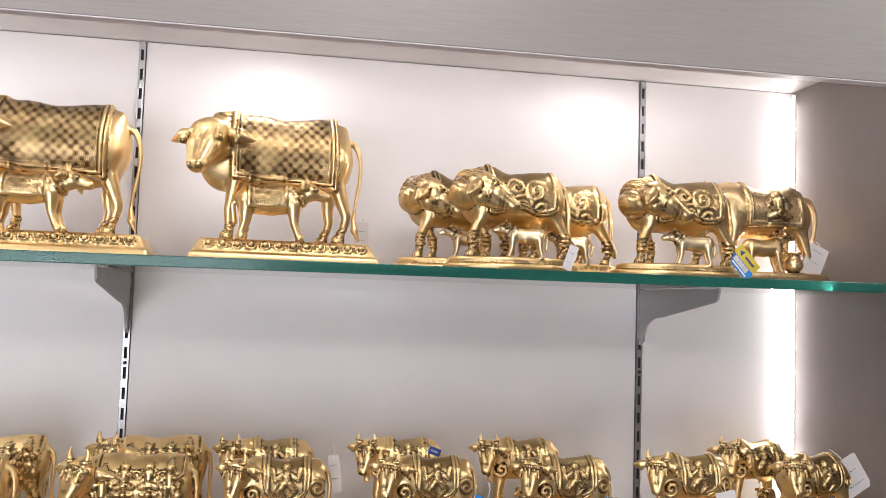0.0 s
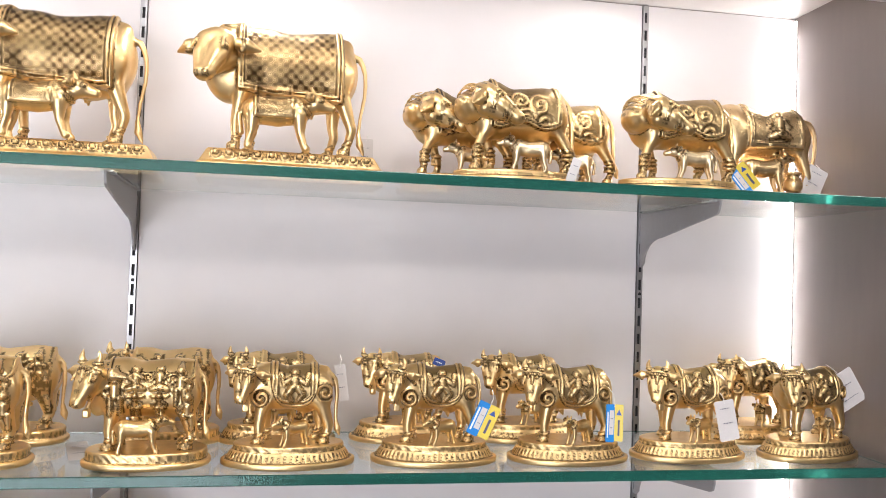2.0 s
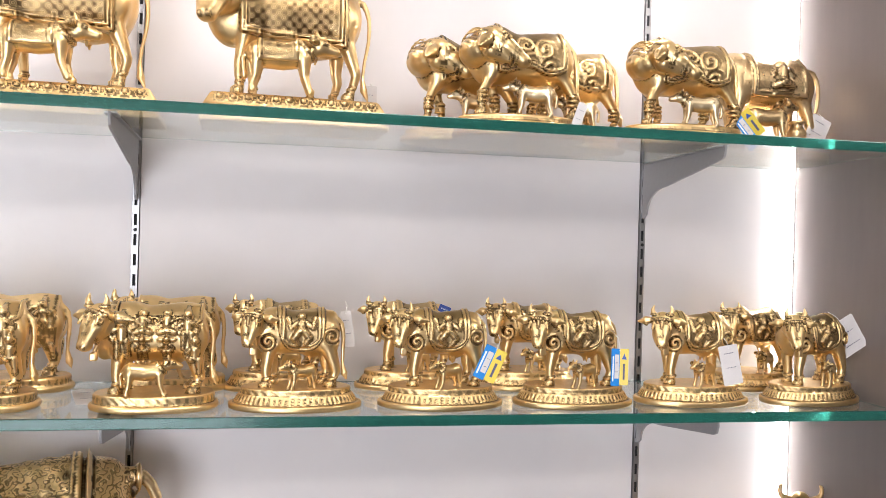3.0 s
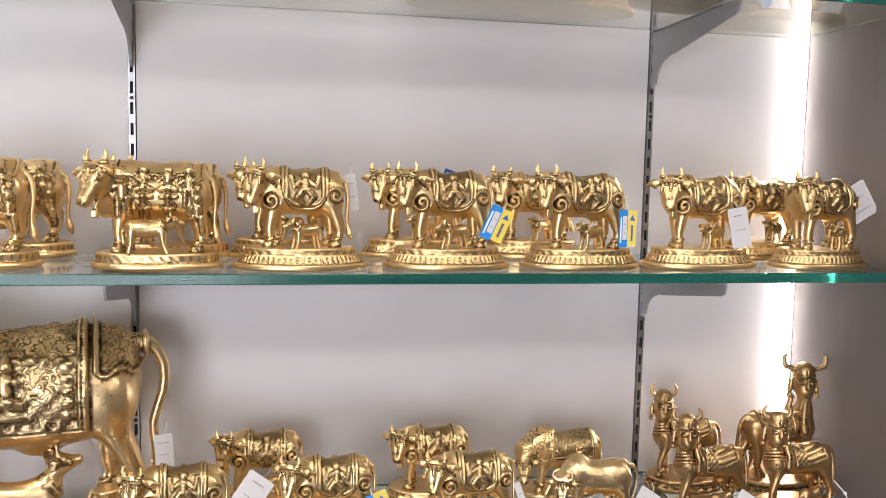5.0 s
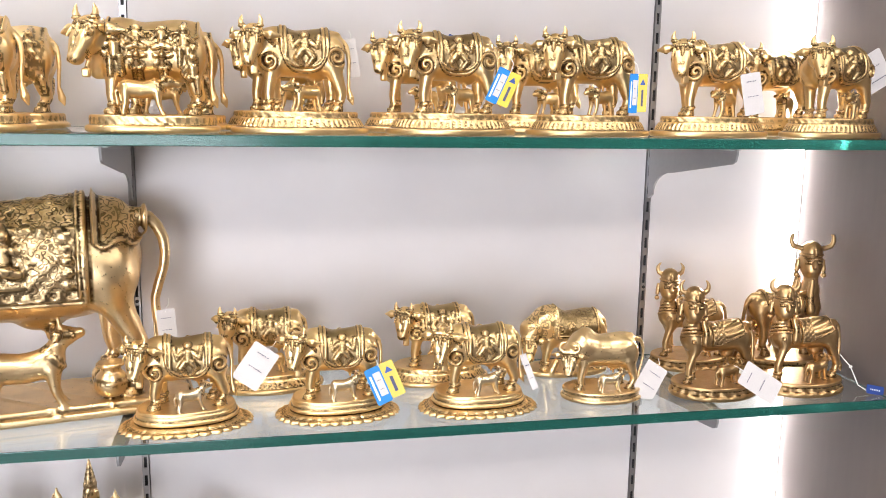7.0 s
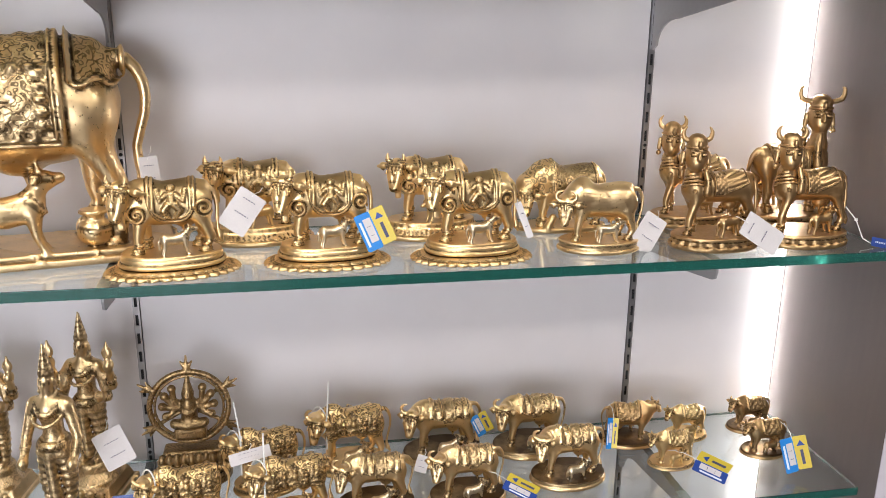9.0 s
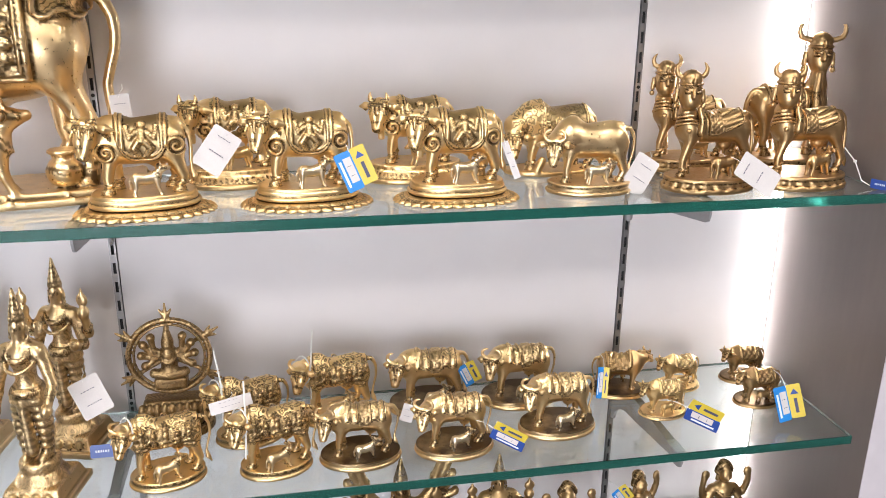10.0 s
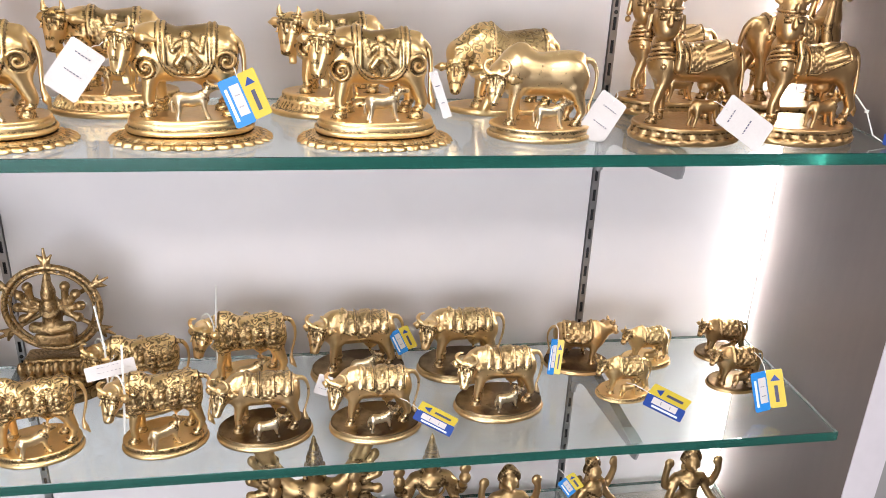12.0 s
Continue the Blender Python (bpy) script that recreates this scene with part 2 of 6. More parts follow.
# ---- room shell ----
# unseen room in dark tones, added to darken what the brass reflects
structure("floor", box((-3.2, -3.2, FLOOR - 0.1), (3.2, 1.6, FLOOR)), FLOOR_MAT, "unseen grey tiled shop floor, kept dark for the reflections")
structure("ceiling", box((-3.2, -3.2, CEILING), (3.2, 1.6, CEILING + 0.1)), PLASTER, "unseen plastered shop ceiling with added square light panels")
ws = bmesh.new()
for lo, hi in (((-3.2, -3.3, FLOOR), (-3.0, -3.2, CEILING)), ((-0.3, -3.3, FLOOR), (3.2, -3.2, CEILING)), ((-3.0, -3.3, 1.95), (-0.3, -3.2, CEILING)), ((-3.0, -3.3, FLOOR), (-0.3, -3.2, -0.25))):
    box(lo, hi, 0, ws)
structure("wall_south", ws, UNSEEN_WOOD, "unseen dark wood panelling, added for dark reflections in the brass")
# unseen glowing pane, added behind the front fill lamp
structure("window_1", box((-3.0, -3.29, -0.25), (-0.3, -3.275, 1.95)), FRONT_FILL, "unseen glowing window, added as cool front fill")
structure("wall_west", box((-3.3, -3.2, FLOOR), (-3.2, 1.6, CEILING)), PLASTER, "unseen plain plastered wall, added to close the shop")
structure("wall_east", box((3.2, -3.2, FLOOR), (3.3, 1.6, CEILING)), PLASTER, "unseen plain plastered wall, added to close the far end")

# back panels between the slotted uprights, with a groove for each upright
GROOVE = 0.0060
stops = [LEFT - 0.02] + [v for u in UPRIGHTS for v in (u - GROOVE, u + GROOVE)] + [SIDE + 0.02]
wall_back = structure("wall_north", box((LEFT - 0.02, WALL + 0.012, FLOOR), (SIDE + 0.02, WALL + 0.06, SOFFIT + 0.1)), SLOT_DARK, "carcass behind the white display panels")
for a, b in zip(stops[0::2], stops[1::2]):
    if b - a > 0.005:
        part("panel", box((a, WALL, FLOOR + 0.05), (b, WALL + 0.0115, SOFFIT - 0.001), 0.0008), WHITE, wall_back, "white laminate back panel")

side = structure("wall_side", box((SIDE, FASCIA_Y + 0.0065, FLOOR), (SIDE + 0.05, WALL + 0.06, SOFFIT + 0.1)), SIDE_MAT, "taupe laminate side panel of the display niche")
part("edge_band", box((SIDE - 0.001, FASCIA_Y + 0.0045, FLOOR), (SIDE + 0.051, FASCIA_Y + 0.0062, SOFFIT)), EDGE_BAND, side, "pale edge banding")
# unseen end panel, added far enough left to let the fill in
left = structure("wall_left", box((LEFT - 0.05, FASCIA_Y + 0.0065, FLOOR), (LEFT, WALL + 0.06, SOFFIT + 0.1)), SIDE_MAT, "unseen taupe laminate panel, added to close the far end of the niche")
structure("wall_beside", box((SIDE + 0.051, FASCIA_Y + 0.02, FLOOR), (3.2, FASCIA_Y + 0.08, CEILING)), PLASTER, "plain wall beside the display niche")
structure("wall_beside_left", box((-3.2, FASCIA_Y + 0.02, FLOOR), (LEFT - 0.051, FASCIA_Y + 0.08, CEILING)), PLASTER, "plain wall on the other side of the niche")
structure("soffit", box((LEFT, FASCIA_Y + 0.02, SOFFIT), (SIDE, WALL + 0.05, SOFFIT + 0.02)), SOFFIT_MAT, "glossy grey laminate soffit over the top shelf")
fascia = structure("fascia", box((-3.2, FASCIA_Y - 0.0005, FASCIA_Z), (3.2, FASCIA_Y + 0.019, CEILING), 0.001), FASCIA_MAT, "brushed grey laminate fascia above the niche")
part("lipping", box((-3.2, FASCIA_Y + 0.0005, FASCIA_Z - 0.002), (3.2, FASCIA_Y + 0.018, FASCIA_Z - 0.0002)), EDGE_BAND, fascia, "pale lipping strip")
structure("plinth", box((LEFT, FRONT + 0.02, FLOOR), (SIDE, WALL - 0.001, SHELF_TOPS[4] - GLASS - 0.03), 0.003), SIDE_MAT, "taupe laminate plinth below the lowest shelf")

# slotted uprights
PITCH, SLOT = 0.0322, 0.0185
for u in UPRIGHTS:
    up = thing("slotted_upright", "zinc-plated slotted steel upright set into the back wall", "shelf upright", "slotted uprights", pose(u, WALL, 0))
    up["kind"] = "structure"
    z0, z1 = SHELF_TOPS[4] - 0.1, SOFFIT - 0.002
    ch = bmesh.new()
    for s in (-1, 1):
        box((s * 0.0038 - 0.0014, -0.004, z0), (s * 0.0038 + 0.0014, -0.0025, z1), 0, ch)
        box((s * 0.0047 - 0.0005, -0.0038, z0), (s * 0.0047 + 0.0005, 0.008, z1), 0, ch)
    z = 1.428 + 17 * PITCH - 0.5 * PITCH
    zs = []
    while z > z0 + 0.02:
        zs.append(z)
        z -= PITCH
    for z in zs:
        box((-0.0024, -0.004, z + SLOT / 2), (0.0024, -0.0025, z + PITCH - SLOT / 2), 0, ch)
    box((-0.0024, -0.004, zs[0] + PITCH - SLOT / 2), (0.0024, -0.0025, z1), 0, ch)
    part("channel", ch, STEEL, up)
    # dark plate stands in for the shade inside the channel
    part("slot_backing", box((-0.0041, 0.002, z0), (0.0041, 0.004, z1)), SLOT_DARK, up, "dark plate standing in for the shade behind the slots")
    for k in (0, 16, 32, 46):
        part("screw", cylinder((0, 0, 0), 0.0028, 0.0015, 12), SLOT_DARK, up).matrix_local = pose(0, -0.0046, 1.428 - k * PITCH, 90)

# shelf brackets
def bracket_mesh():
    bm = bmesh.new()
    root, tip = -0.004, -(WALL - FRONT) + 0.008
    line = [(root, 0), (tip, 0), (tip - 0.001, -0.006), (tip + 0.003, -0.017), (tip + 0.012, -0.021)]
    for i in range(9):
        a = i / 8
        line.append((tip + 0.012 + (0.185) * a, -0.021 - 0.026 * a))
    for i in range(1, 9):
        a = i / 8 * math.pi / 2
        line.append((tip + 0.197 + 0.072 * math.sin(a), -0.047 - 0.043 * (1 - math.cos(a))))
    line += [(root - 0.006, -0.097), (root, -0.097)]
    faces = []
    for s in (-0.0016, 0.0016):
        faces.append([bm.verts.new((s, y, z)) for y, z in line])
    bm.faces.new(faces[0])
    bm.faces.new(list(reversed(faces[1])))
    n = len(line)
    for i in range(n):
        bm.faces.new((faces[0][i], faces[1][i], faces[1][(i + 1) % n], faces[0][(i + 1) % n]))
    bmesh.ops.recalc_face_normals(bm, faces=bm.faces)
    return bm


blade = mesh_of("blade", bracket_mesh(), BRACKET_MAT)
flange = mesh_of("flange", box((-0.007, -(WALL - FRONT) + 0.02, -0.0016), (0.007, -0.01, 0.0), 0.0005), BRACKET_MAT)
pad = mesh_of("pad", box((-0.008, -(WALL - FRONT) + 0.014, -0.0018), (0.008, -(WALL - FRONT) + 0.05, 0.0008), 0.0006), RUBBER)
for u in UPRIGHTS:
    for top in SHELF_TOPS:
        br = thing("shelf_bracket", "grey steel cantilever bracket holding a glass shelf", "bracket", "shelf brackets", pose(u, WALL, top - GLASS - 0.001, 0, 0, 3.5 if u < 0 else -0.8))
        for nm, me in (("blade", blade), ("flange", flange), ("pad", pad)):
            new(nm, me).parent = br

# glass shelves: a clear pane and its green polished edge
def shelf_parts(x0, x1, y0, y1):
    bm = bmesh.new()
    box((x0, y0, -GLASS), (x1, y1, 0), 0.0012, bm)
    bm.normal_update()
    rim = bm.copy()
    bmesh.ops.delete(bm, geom=[f for f in bm.faces if abs(f.normal.z) < 0.9], context="FACES")
    bmesh.ops.delete(rim, geom=[f for f in rim.faces if abs(f.normal.z) >= 0.9], context="FACES")
    return bm, rim


pane, rim = shelf_parts(LEFT + 0.016, SIDE - 0.014, FRONT, WALL - 0.018)
pane, rim = mesh_of("pane", pane, GLASS_CLEAR), mesh_of("polished_edge", rim, GLASS_EDGE)
for top in SHELF_TOPS:
    sh = thing("glass_shelf", "clear glass shelf with a polished green edge", "shelf", "glass shelves", pose(0, 0, top))
    for nm, me in (("pane", pane), ("polished_edge", rim)):
        ob = new(nm, me)
        ob.parent = sh

# downlights
for x in DOWNLIGHTS:
    dl = thing("downlight", "round white recessed downlight, lit, in the soffit", "light", "downlights", pose(x, DOWNLIGHT_Y, SOFFIT))
    ring = bmesh.new()
    for (ra, za), (rb, zb) in (((0.040, -0.002), (0.048, -0.004)), ((0.048, -0.004), (0.053, -0.0005))):
        va = [ring.verts.new((ra * math.cos(k * math.tau / 40), ra * math.sin(k * math.tau / 40), za)) for k in range(40)]
        vb = [ring.verts.new((rb * math.cos(k * math.tau / 40), rb * math.sin(k * math.tau / 40), zb)) for k in range(40)]
        for k in range(40):
            ring.faces.new((va[k], va[(k + 1) % 40], vb[(k + 1) % 40], vb[k]))
    part("trim_ring", ring, PAPER, dl, smooth=True)
    part("diffuser", cylinder((0, 0, -0.001), 0.042, 0.002, 40), DIFFUSER, dl, "glowing diffuser")

# corner light strips; the left one is unseen and added
for x, sgn in ((SIDE, -1), (LEFT, 1)):
    st = thing("light_strip", "bare white diode strip, lit, in the rear corner", "light strip", "corner light strips", pose(x, WALL - 0.0045, 0))
    part("tape", box((min(0, sgn * 0.002), -0.003, 0.0), (max(0, sgn * 0.002), 0.003, SOFFIT - 0.005)), TAPE, st)
    dots = bmesh.new()
    z = 0.02
    while z < SOFFIT - 0.02:
        box((sgn * 0.0035 - 0.0014, -0.002, z), (sgn * 0.0035 + 0.0014, 0.002, z + 0.005), 0, dots)
        z += 0.0167
    part("diode_row", dots, LED, st, "glowing diodes")["kind"] = "stuff"

# ceiling panels, unseen and added to carry the fill lamps
for x, y in CEILING_PANELS:
    cp = thing("added_ceiling_light", "unseen square lit panel, added to the shop ceiling as fill", "light", "ceiling panels", pose(x, y, CEILING))
    part("frame", box((-0.31, -0.31, -0.012), (0.31, 0.31, -0.001), 0.002), PAPER, cp)
    part("diffuser", box((-0.29, -0.29, -0.016), (0.29, 0.29, -0.0125)), PANEL_GLOW, cp, "glowing diffuser")


# ---- cast statues: solid forms blended in a field, then skinned ----
class Sculpt:
    def __init__(self, lo, hi, h):
        self.h = h
        self.line = max(1.0 * h, 0.010)
        self.lo = np.array(lo, float)
        self.n = np.ceil((np.array(hi, float) - self.lo) / h).astype(int) + 1
        self.axes = [self.lo[i] + h * np.arange(self.n[i]) for i in range(3)]
        self.field = np.full(self.n, 9.0, np.float32)
        self.patina_shade = np.zeros(self.n, np.float32)
        self.tone = np.zeros(self.n, np.float32)
        self.relief = np.zeros(self.n, np.float32)
        self.studs = np.zeros(self.n, np.float32)

    def window(self, lo, hi, margin):
        cut = []
        for i in range(3):
            a = int(max(0, math.floor((lo[i] - margin - self.lo[i]) / self.h)))
            b = int(min(self.n[i], math.ceil((hi[i] + margin - self.lo[i]) / self.h) + 1))
            cut.append(slice(a, max(a, b)))
        x, y, z = (self.axes[i][cut[i]].astype(np.float32) for i in range(3))
        return tuple(cut), x[:, None, None], y[None, :, None], z[None, None, :]

    def put(self, lo, hi, shape, k=0.0, tone=None, patina_shade=None, chased=False):
        """chased: a dark engraved line runs round the form where it meets the rest."""
        cut, x, y, z = self.window(lo, hi, k + 4 * self.h)
        old = self.field[cut]
        if old.size == 0:
            return
        d = np.broadcast_to(shape(x, y, z), old.shape).astype(np.float32)
        nearer = d < old
        smooth = nearer & (d < 1.5 * self.h)
        self.relief[cut] = np.where(smooth, 0.0, self.relief[cut])
        self.studs[cut] = np.where(smooth, 0.0, self.studs[cut])
        if tone is not None:
            self.tone[cut] = np.where(nearer, tone, self.tone[cut])
        if patina_shade is not None:
            p = patina_shade(x, y, z) if callable(patina_shade) else patina_shade
            self.patina_shade[cut] = np.where(nearer, np.broadcast_to(p, old.shape), self.patina_shade[cut])
        if chased:
            p = np.where((d > 0) & (d < self.line) & (old < 2 * self.h), 0.8, self.patina_shade[cut])
            self.patina_shade[cut] = np.where(d <= 0, 0.0, p)
        if k > 0:
            w = np.clip(0.5 + 0.5 * (old - d) / k, 0, 1)
            self.field[cut] = old * (1 - w) + d * w - k * w * (1 - w)
        else:
            self.field[cut] = np.minimum(old, d)

    def ball(self, c, r, k=0.0, turn=None, **kw):
        r = np.array((r, r, r) if np.isscalar(r) else r, float)
        m = np.array(turn.to_3x3().inverted() if turn is not None else Matrix.Identity(3))
        big = r.max() if turn is not None else r

        def shape(x, y, z):
            x, y, z = x - c[0], y - c[1], z - c[2]
            if turn is not None:
                x, y, z = (m[i][0] * x + m[i][1] * y + m[i][2] * z for i in range(3))
            a = np.sqrt((x / r[0]) ** 2 + (y / r[1]) ** 2 + (z / r[2]) ** 2)
            b = np.sqrt((x / r[0] ** 2) ** 2 + (y / r[1] ** 2) ** 2 + (z / r[2] ** 2) ** 2)
            return a * (a - 1) / np.maximum(b, 1e-6)
        self.put(np.array(c) - big, np.array(c) + big, shape, k, **kw)

    def tube(self, points, radii, k=0.0, join=None, **kw):
        points = [np.array(p, float) for p in points]
        if np.isscalar(radii):
            radii = [radii] * len(points)
        if len(points) > 3:
            # round the bends
            fine, wide = [], []
            for i in range(len(points) - 1):
                p0, p1, p2, p3 = points[max(i - 1, 0)], points[i], points[i + 1], points[min(i + 2, len(points) - 1)]
                for t in (0.0, 0.5):
                    fine.append(0.5 * (2 * p1 + (p2 - p0) * t + (2 * p0 - 5 * p1 + 4 * p2 - p3) * t * t + (3 * p1 - p0 - 3 * p2 + p3) * t ** 3))
                    wide.append(radii[i] + (radii[i + 1] - radii[i]) * t)
            points, radii = fine + [points[-1]], wide + [radii[-1]]
            join = 0.0
        for i in range(len(points) - 1):
            a, b, ra, rb = points[i], points[i + 1], radii[i], radii[i + 1]
            ab = b - a
            ll = max(float(ab @ ab), 1e-9)
            r = max(ra, rb)

            def shape(x, y, z):
                x, y, z = x - a[0], y - a[1], z - a[2]
                t = np.clip((x * ab[0] + y * ab[1] + z * ab[2]) / ll, 0, 1)
                return np.sqrt((x - t * ab[0]) ** 2 + (y - t * ab[1]) ** 2 + (z - t * ab[2]) ** 2) - (ra + (rb - ra) * t)
            self.put(np.minimum(a, b) - r, np.maximum(a, b) + r, shape, k if i == 0 else max(k * 0.5, 0.0) if join is None else join, **kw)

    def disc(self, c, rx, ry, z0, z1, k=0.0, edge=0.02, taper=0.0, wave=None, power=2.0, **kw):
        def shape(x, y, z):
            x, y = x - c[0], y - c[1]
            t = np.clip((z - z0) / max(z1 - z0, 1e-6), 0, 1)
            s = 1 - taper * t
            if wave is not None:
                s = s + wave(np.arctan2(y / ry, x / rx), t)
            q = (np.abs(x / rx) ** power + np.abs(y / ry) ** power) ** (1 / power)
            side_d = (q - s) * min(rx, ry) * 1.15
            cap = np.abs(z - (z0 + z1) / 2) - (z1 - z0) / 2
            u, v = np.maximum(side_d + edge, 0), np.maximum(cap + edge, 0)
            return np.sqrt(u * u + v * v) + np.minimum(np.maximum(side_d, cap) + edge, 0) - edge
        grow = 1.12 if wave is not None else 1.0
        self.put((c[0] - rx * grow, c[1] - ry * grow, z0), (c[0] + rx * grow, c[1] + ry * grow, z1), shape, k, **kw)

    def block(self, lo, hi, k=0.0, edge=0.015, taper=(0, 0), **kw):
        c = [(a + b) / 2 for a, b in zip(lo, hi)]
        s = [(b - a) / 2 for a, b in zip(lo, hi)]

        def shape(x, y, z):
            t = np.clip((z - lo[2]) / (hi[2] - lo[2]), 0, 1)
            u = np.abs(x - c[0]) - s[0] + taper[0] * t + edge
            v = np.abs(y - c[1]) - s[1] + taper[1] * t + edge
            w = np.abs(z - c[2]) - s[2] + edge
            out = np.sqrt(np.maximum(u, 0) ** 2 + np.maximum(v, 0) ** 2 + np.maximum(w, 0) ** 2)
            return out + np.minimum(np.maximum(np.maximum(u, v), w), 0) - edge
        self.put(lo, hi, shape, k, **kw)

    def torus(self, c, turn, big, small, k=0.0, **kw):
        m = np.array(turn.to_3x3().inverted())
        r = big + small

        def shape(x, y, z):
            x, y, z = x - c[0], y - c[1], z - c[2]
            x, y, z = (m[i][0] * x + m[i][1] * y + m[i][2] * z for i in range(3))
            return np.sqrt((np.sqrt(x * x + y * y) - big) ** 2 + z * z) - small
        self.put(np.array(c) - r, np.array(c) + r, shape, k, **kw)

    def carve(self, lo, hi, change, patina_shade=None):
        """Push the surface out where change is positive, in where negative."""
        cut, x, y, z = self.window(lo, hi, 0)
        f = self.field[cut]
        if f.size == 0:
            return
        near = np.clip(1 - np.abs(f) / (8 * self.h), 0, 1)
        c = np.broadcast_to(change(x, y, z), f.shape)
        self.field[cut] = f - c * near
        if patina_shade is not None:
            self.patina_shade[cut] = np.maximum(self.patina_shade[cut], np.broadcast_to(patina_shade(x, y, z), f.shape))

    def engrave(self, lo, hi, amount, where=None):
        """Mark a part of the surface as finely chased."""
        cut, x, y, z = self.window(lo, hi, 0)
        a = amount if where is None else amount * where(x, y, z)
        self.relief[cut] = np.maximum(self.relief[cut], np.broadcast_to(a, self.relief[cut].shape))

    def skin(self, name, size, mats):
        """Surface nets over the field; size: metres for one unit."""
        f = self.field
        inside = f < 0
        n = self.n
        corner = [(i, j, k) for i in (0, 1) for j in (0, 1) for k in (0, 1)]
        total = np.zeros(n - 1, np.int8)
        for i, j, k in corner:
            total += inside[i:n[0] - 1 + i, j:n[1] - 1 + j, k:n[2] - 1 + k]
        cells = np.argwhere((total > 0) & (total < 8))
        index = np.full(n - 1, -1, np.int64)
        index[tuple(cells.T)] = np.arange(len(cells))
        values = {c: f[cells[:, 0] + c[0], cells[:, 1] + c[1], cells[:, 2] + c[2]] for c in corner}
        place, count = np.zeros((len(cells), 3)), np.zeros(len(cells))
        for c in corner:
            for a in range(3):
                if c[a] == 0:
                    e = list(c)
                    e[a] = 1
                    va, vb = values[c], values[tuple(e)]
                    cross = (va < 0) != (vb < 0)
                    t = np.where(cross, va / np.where(cross, va - vb, 1), 0)
                    p = np.array(c, float)[None].repeat(len(cells), 0)
                    p[:, a] = t
                    place += p * cross[:, None]
                    count += cross
        place = cells + place / count[:, None]
        faces = []
        for a in range(3):
            b, c = (a + 1) % 3, (a + 2) % 3
            lo_cut, hi_cut = [slice(None)] * 3, [slice(None)] * 3
            lo_cut[a], hi_cut[a] = slice(0, n[a] - 1), slice(1, n[a])
            s0, s1 = inside[tuple(lo_cut)], inside[tuple(hi_cut)]
            for flip, found in ((False, s0 & ~s1), (True, ~s0 & s1)):
                e = np.argwhere(found)
                e = e[(e[:, b] > 0) & (e[:, c] > 0) & (e[:, b] < n[b] - 1) & (e[:, c] < n[c] - 1)]
                quad = []
                for db, dc in ((1, 1), (0, 1), (0, 0), (1, 0)):
                    q = e.copy()
                    q[:, b] -= db
                    q[:, c] -= dc
                    quad.append(index[tuple(q.T)])
                q = np.stack(quad, 1)
                faces.append(q[:, ::-1] if flip else q)
        faces = np.concatenate(faces)
        faces = faces[(faces >= 0).all(1)]
        me = bpy.data.meshes.new(name)
        me.vertices.add(len(place))
        me.vertices.foreach_set("co", ((self.lo + place * self.h) * size).astype(np.float32).ravel())
        me.loops.add(len(faces) * 4)
        me.loops.foreach_set("vertex_index", faces.astype(np.int32).ravel())
        me.polygons.add(len(faces))
        me.polygons.foreach_set("loop_start", np.arange(0, len(faces) * 4, 4, dtype=np.int32))
        me.polygons.foreach_set("use_smooth", np.ones(len(faces), bool))
        me.update(calc_edges=True)
        # tight hollows between the forms darkened: crease shade and oxidation put into the colour
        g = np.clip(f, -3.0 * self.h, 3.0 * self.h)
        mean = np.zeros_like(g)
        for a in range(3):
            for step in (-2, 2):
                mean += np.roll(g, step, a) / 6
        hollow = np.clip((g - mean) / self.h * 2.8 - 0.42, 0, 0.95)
        self.patina_shade = np.maximum(self.patina_shade, hollow * (self.tone < 0.3))
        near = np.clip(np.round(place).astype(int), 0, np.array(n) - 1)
        for key, grid in (("patina_shade", self.patina_shade), ("tone", self.tone), ("relief", self.relief), ("studs", self.studs)):
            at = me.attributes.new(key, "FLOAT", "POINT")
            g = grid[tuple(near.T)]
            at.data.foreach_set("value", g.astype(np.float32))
        me.materials.append(mats)
        return me


def turned(yaw, pitch=0.0, roll=0.0):
    return pose(0, 0, 0, 0, 0, yaw) @ pose(0, 0, 0, 0, pitch, 0) @ pose(0, 0, 0, roll, 0, 0)


def band(d, a, b, soft):
    """1 where a < d < b, with soft shoulders."""
    return np.clip((d - a) / soft, 0, 1) * np.clip((b - d) / soft, 0, 1)


def spiral(x, z, cx, cz, r, turns=2.2, hand=1):
    u, v = x - cx, z - cz
    q = np.sqrt(u * u + v * v)
    a = np.arctan2(v, u) * hand
    wave = np.cos(math.tau * turns * q / r - a)
    return wave, np.clip((r - q) / (0.2 * r), 0, 1)


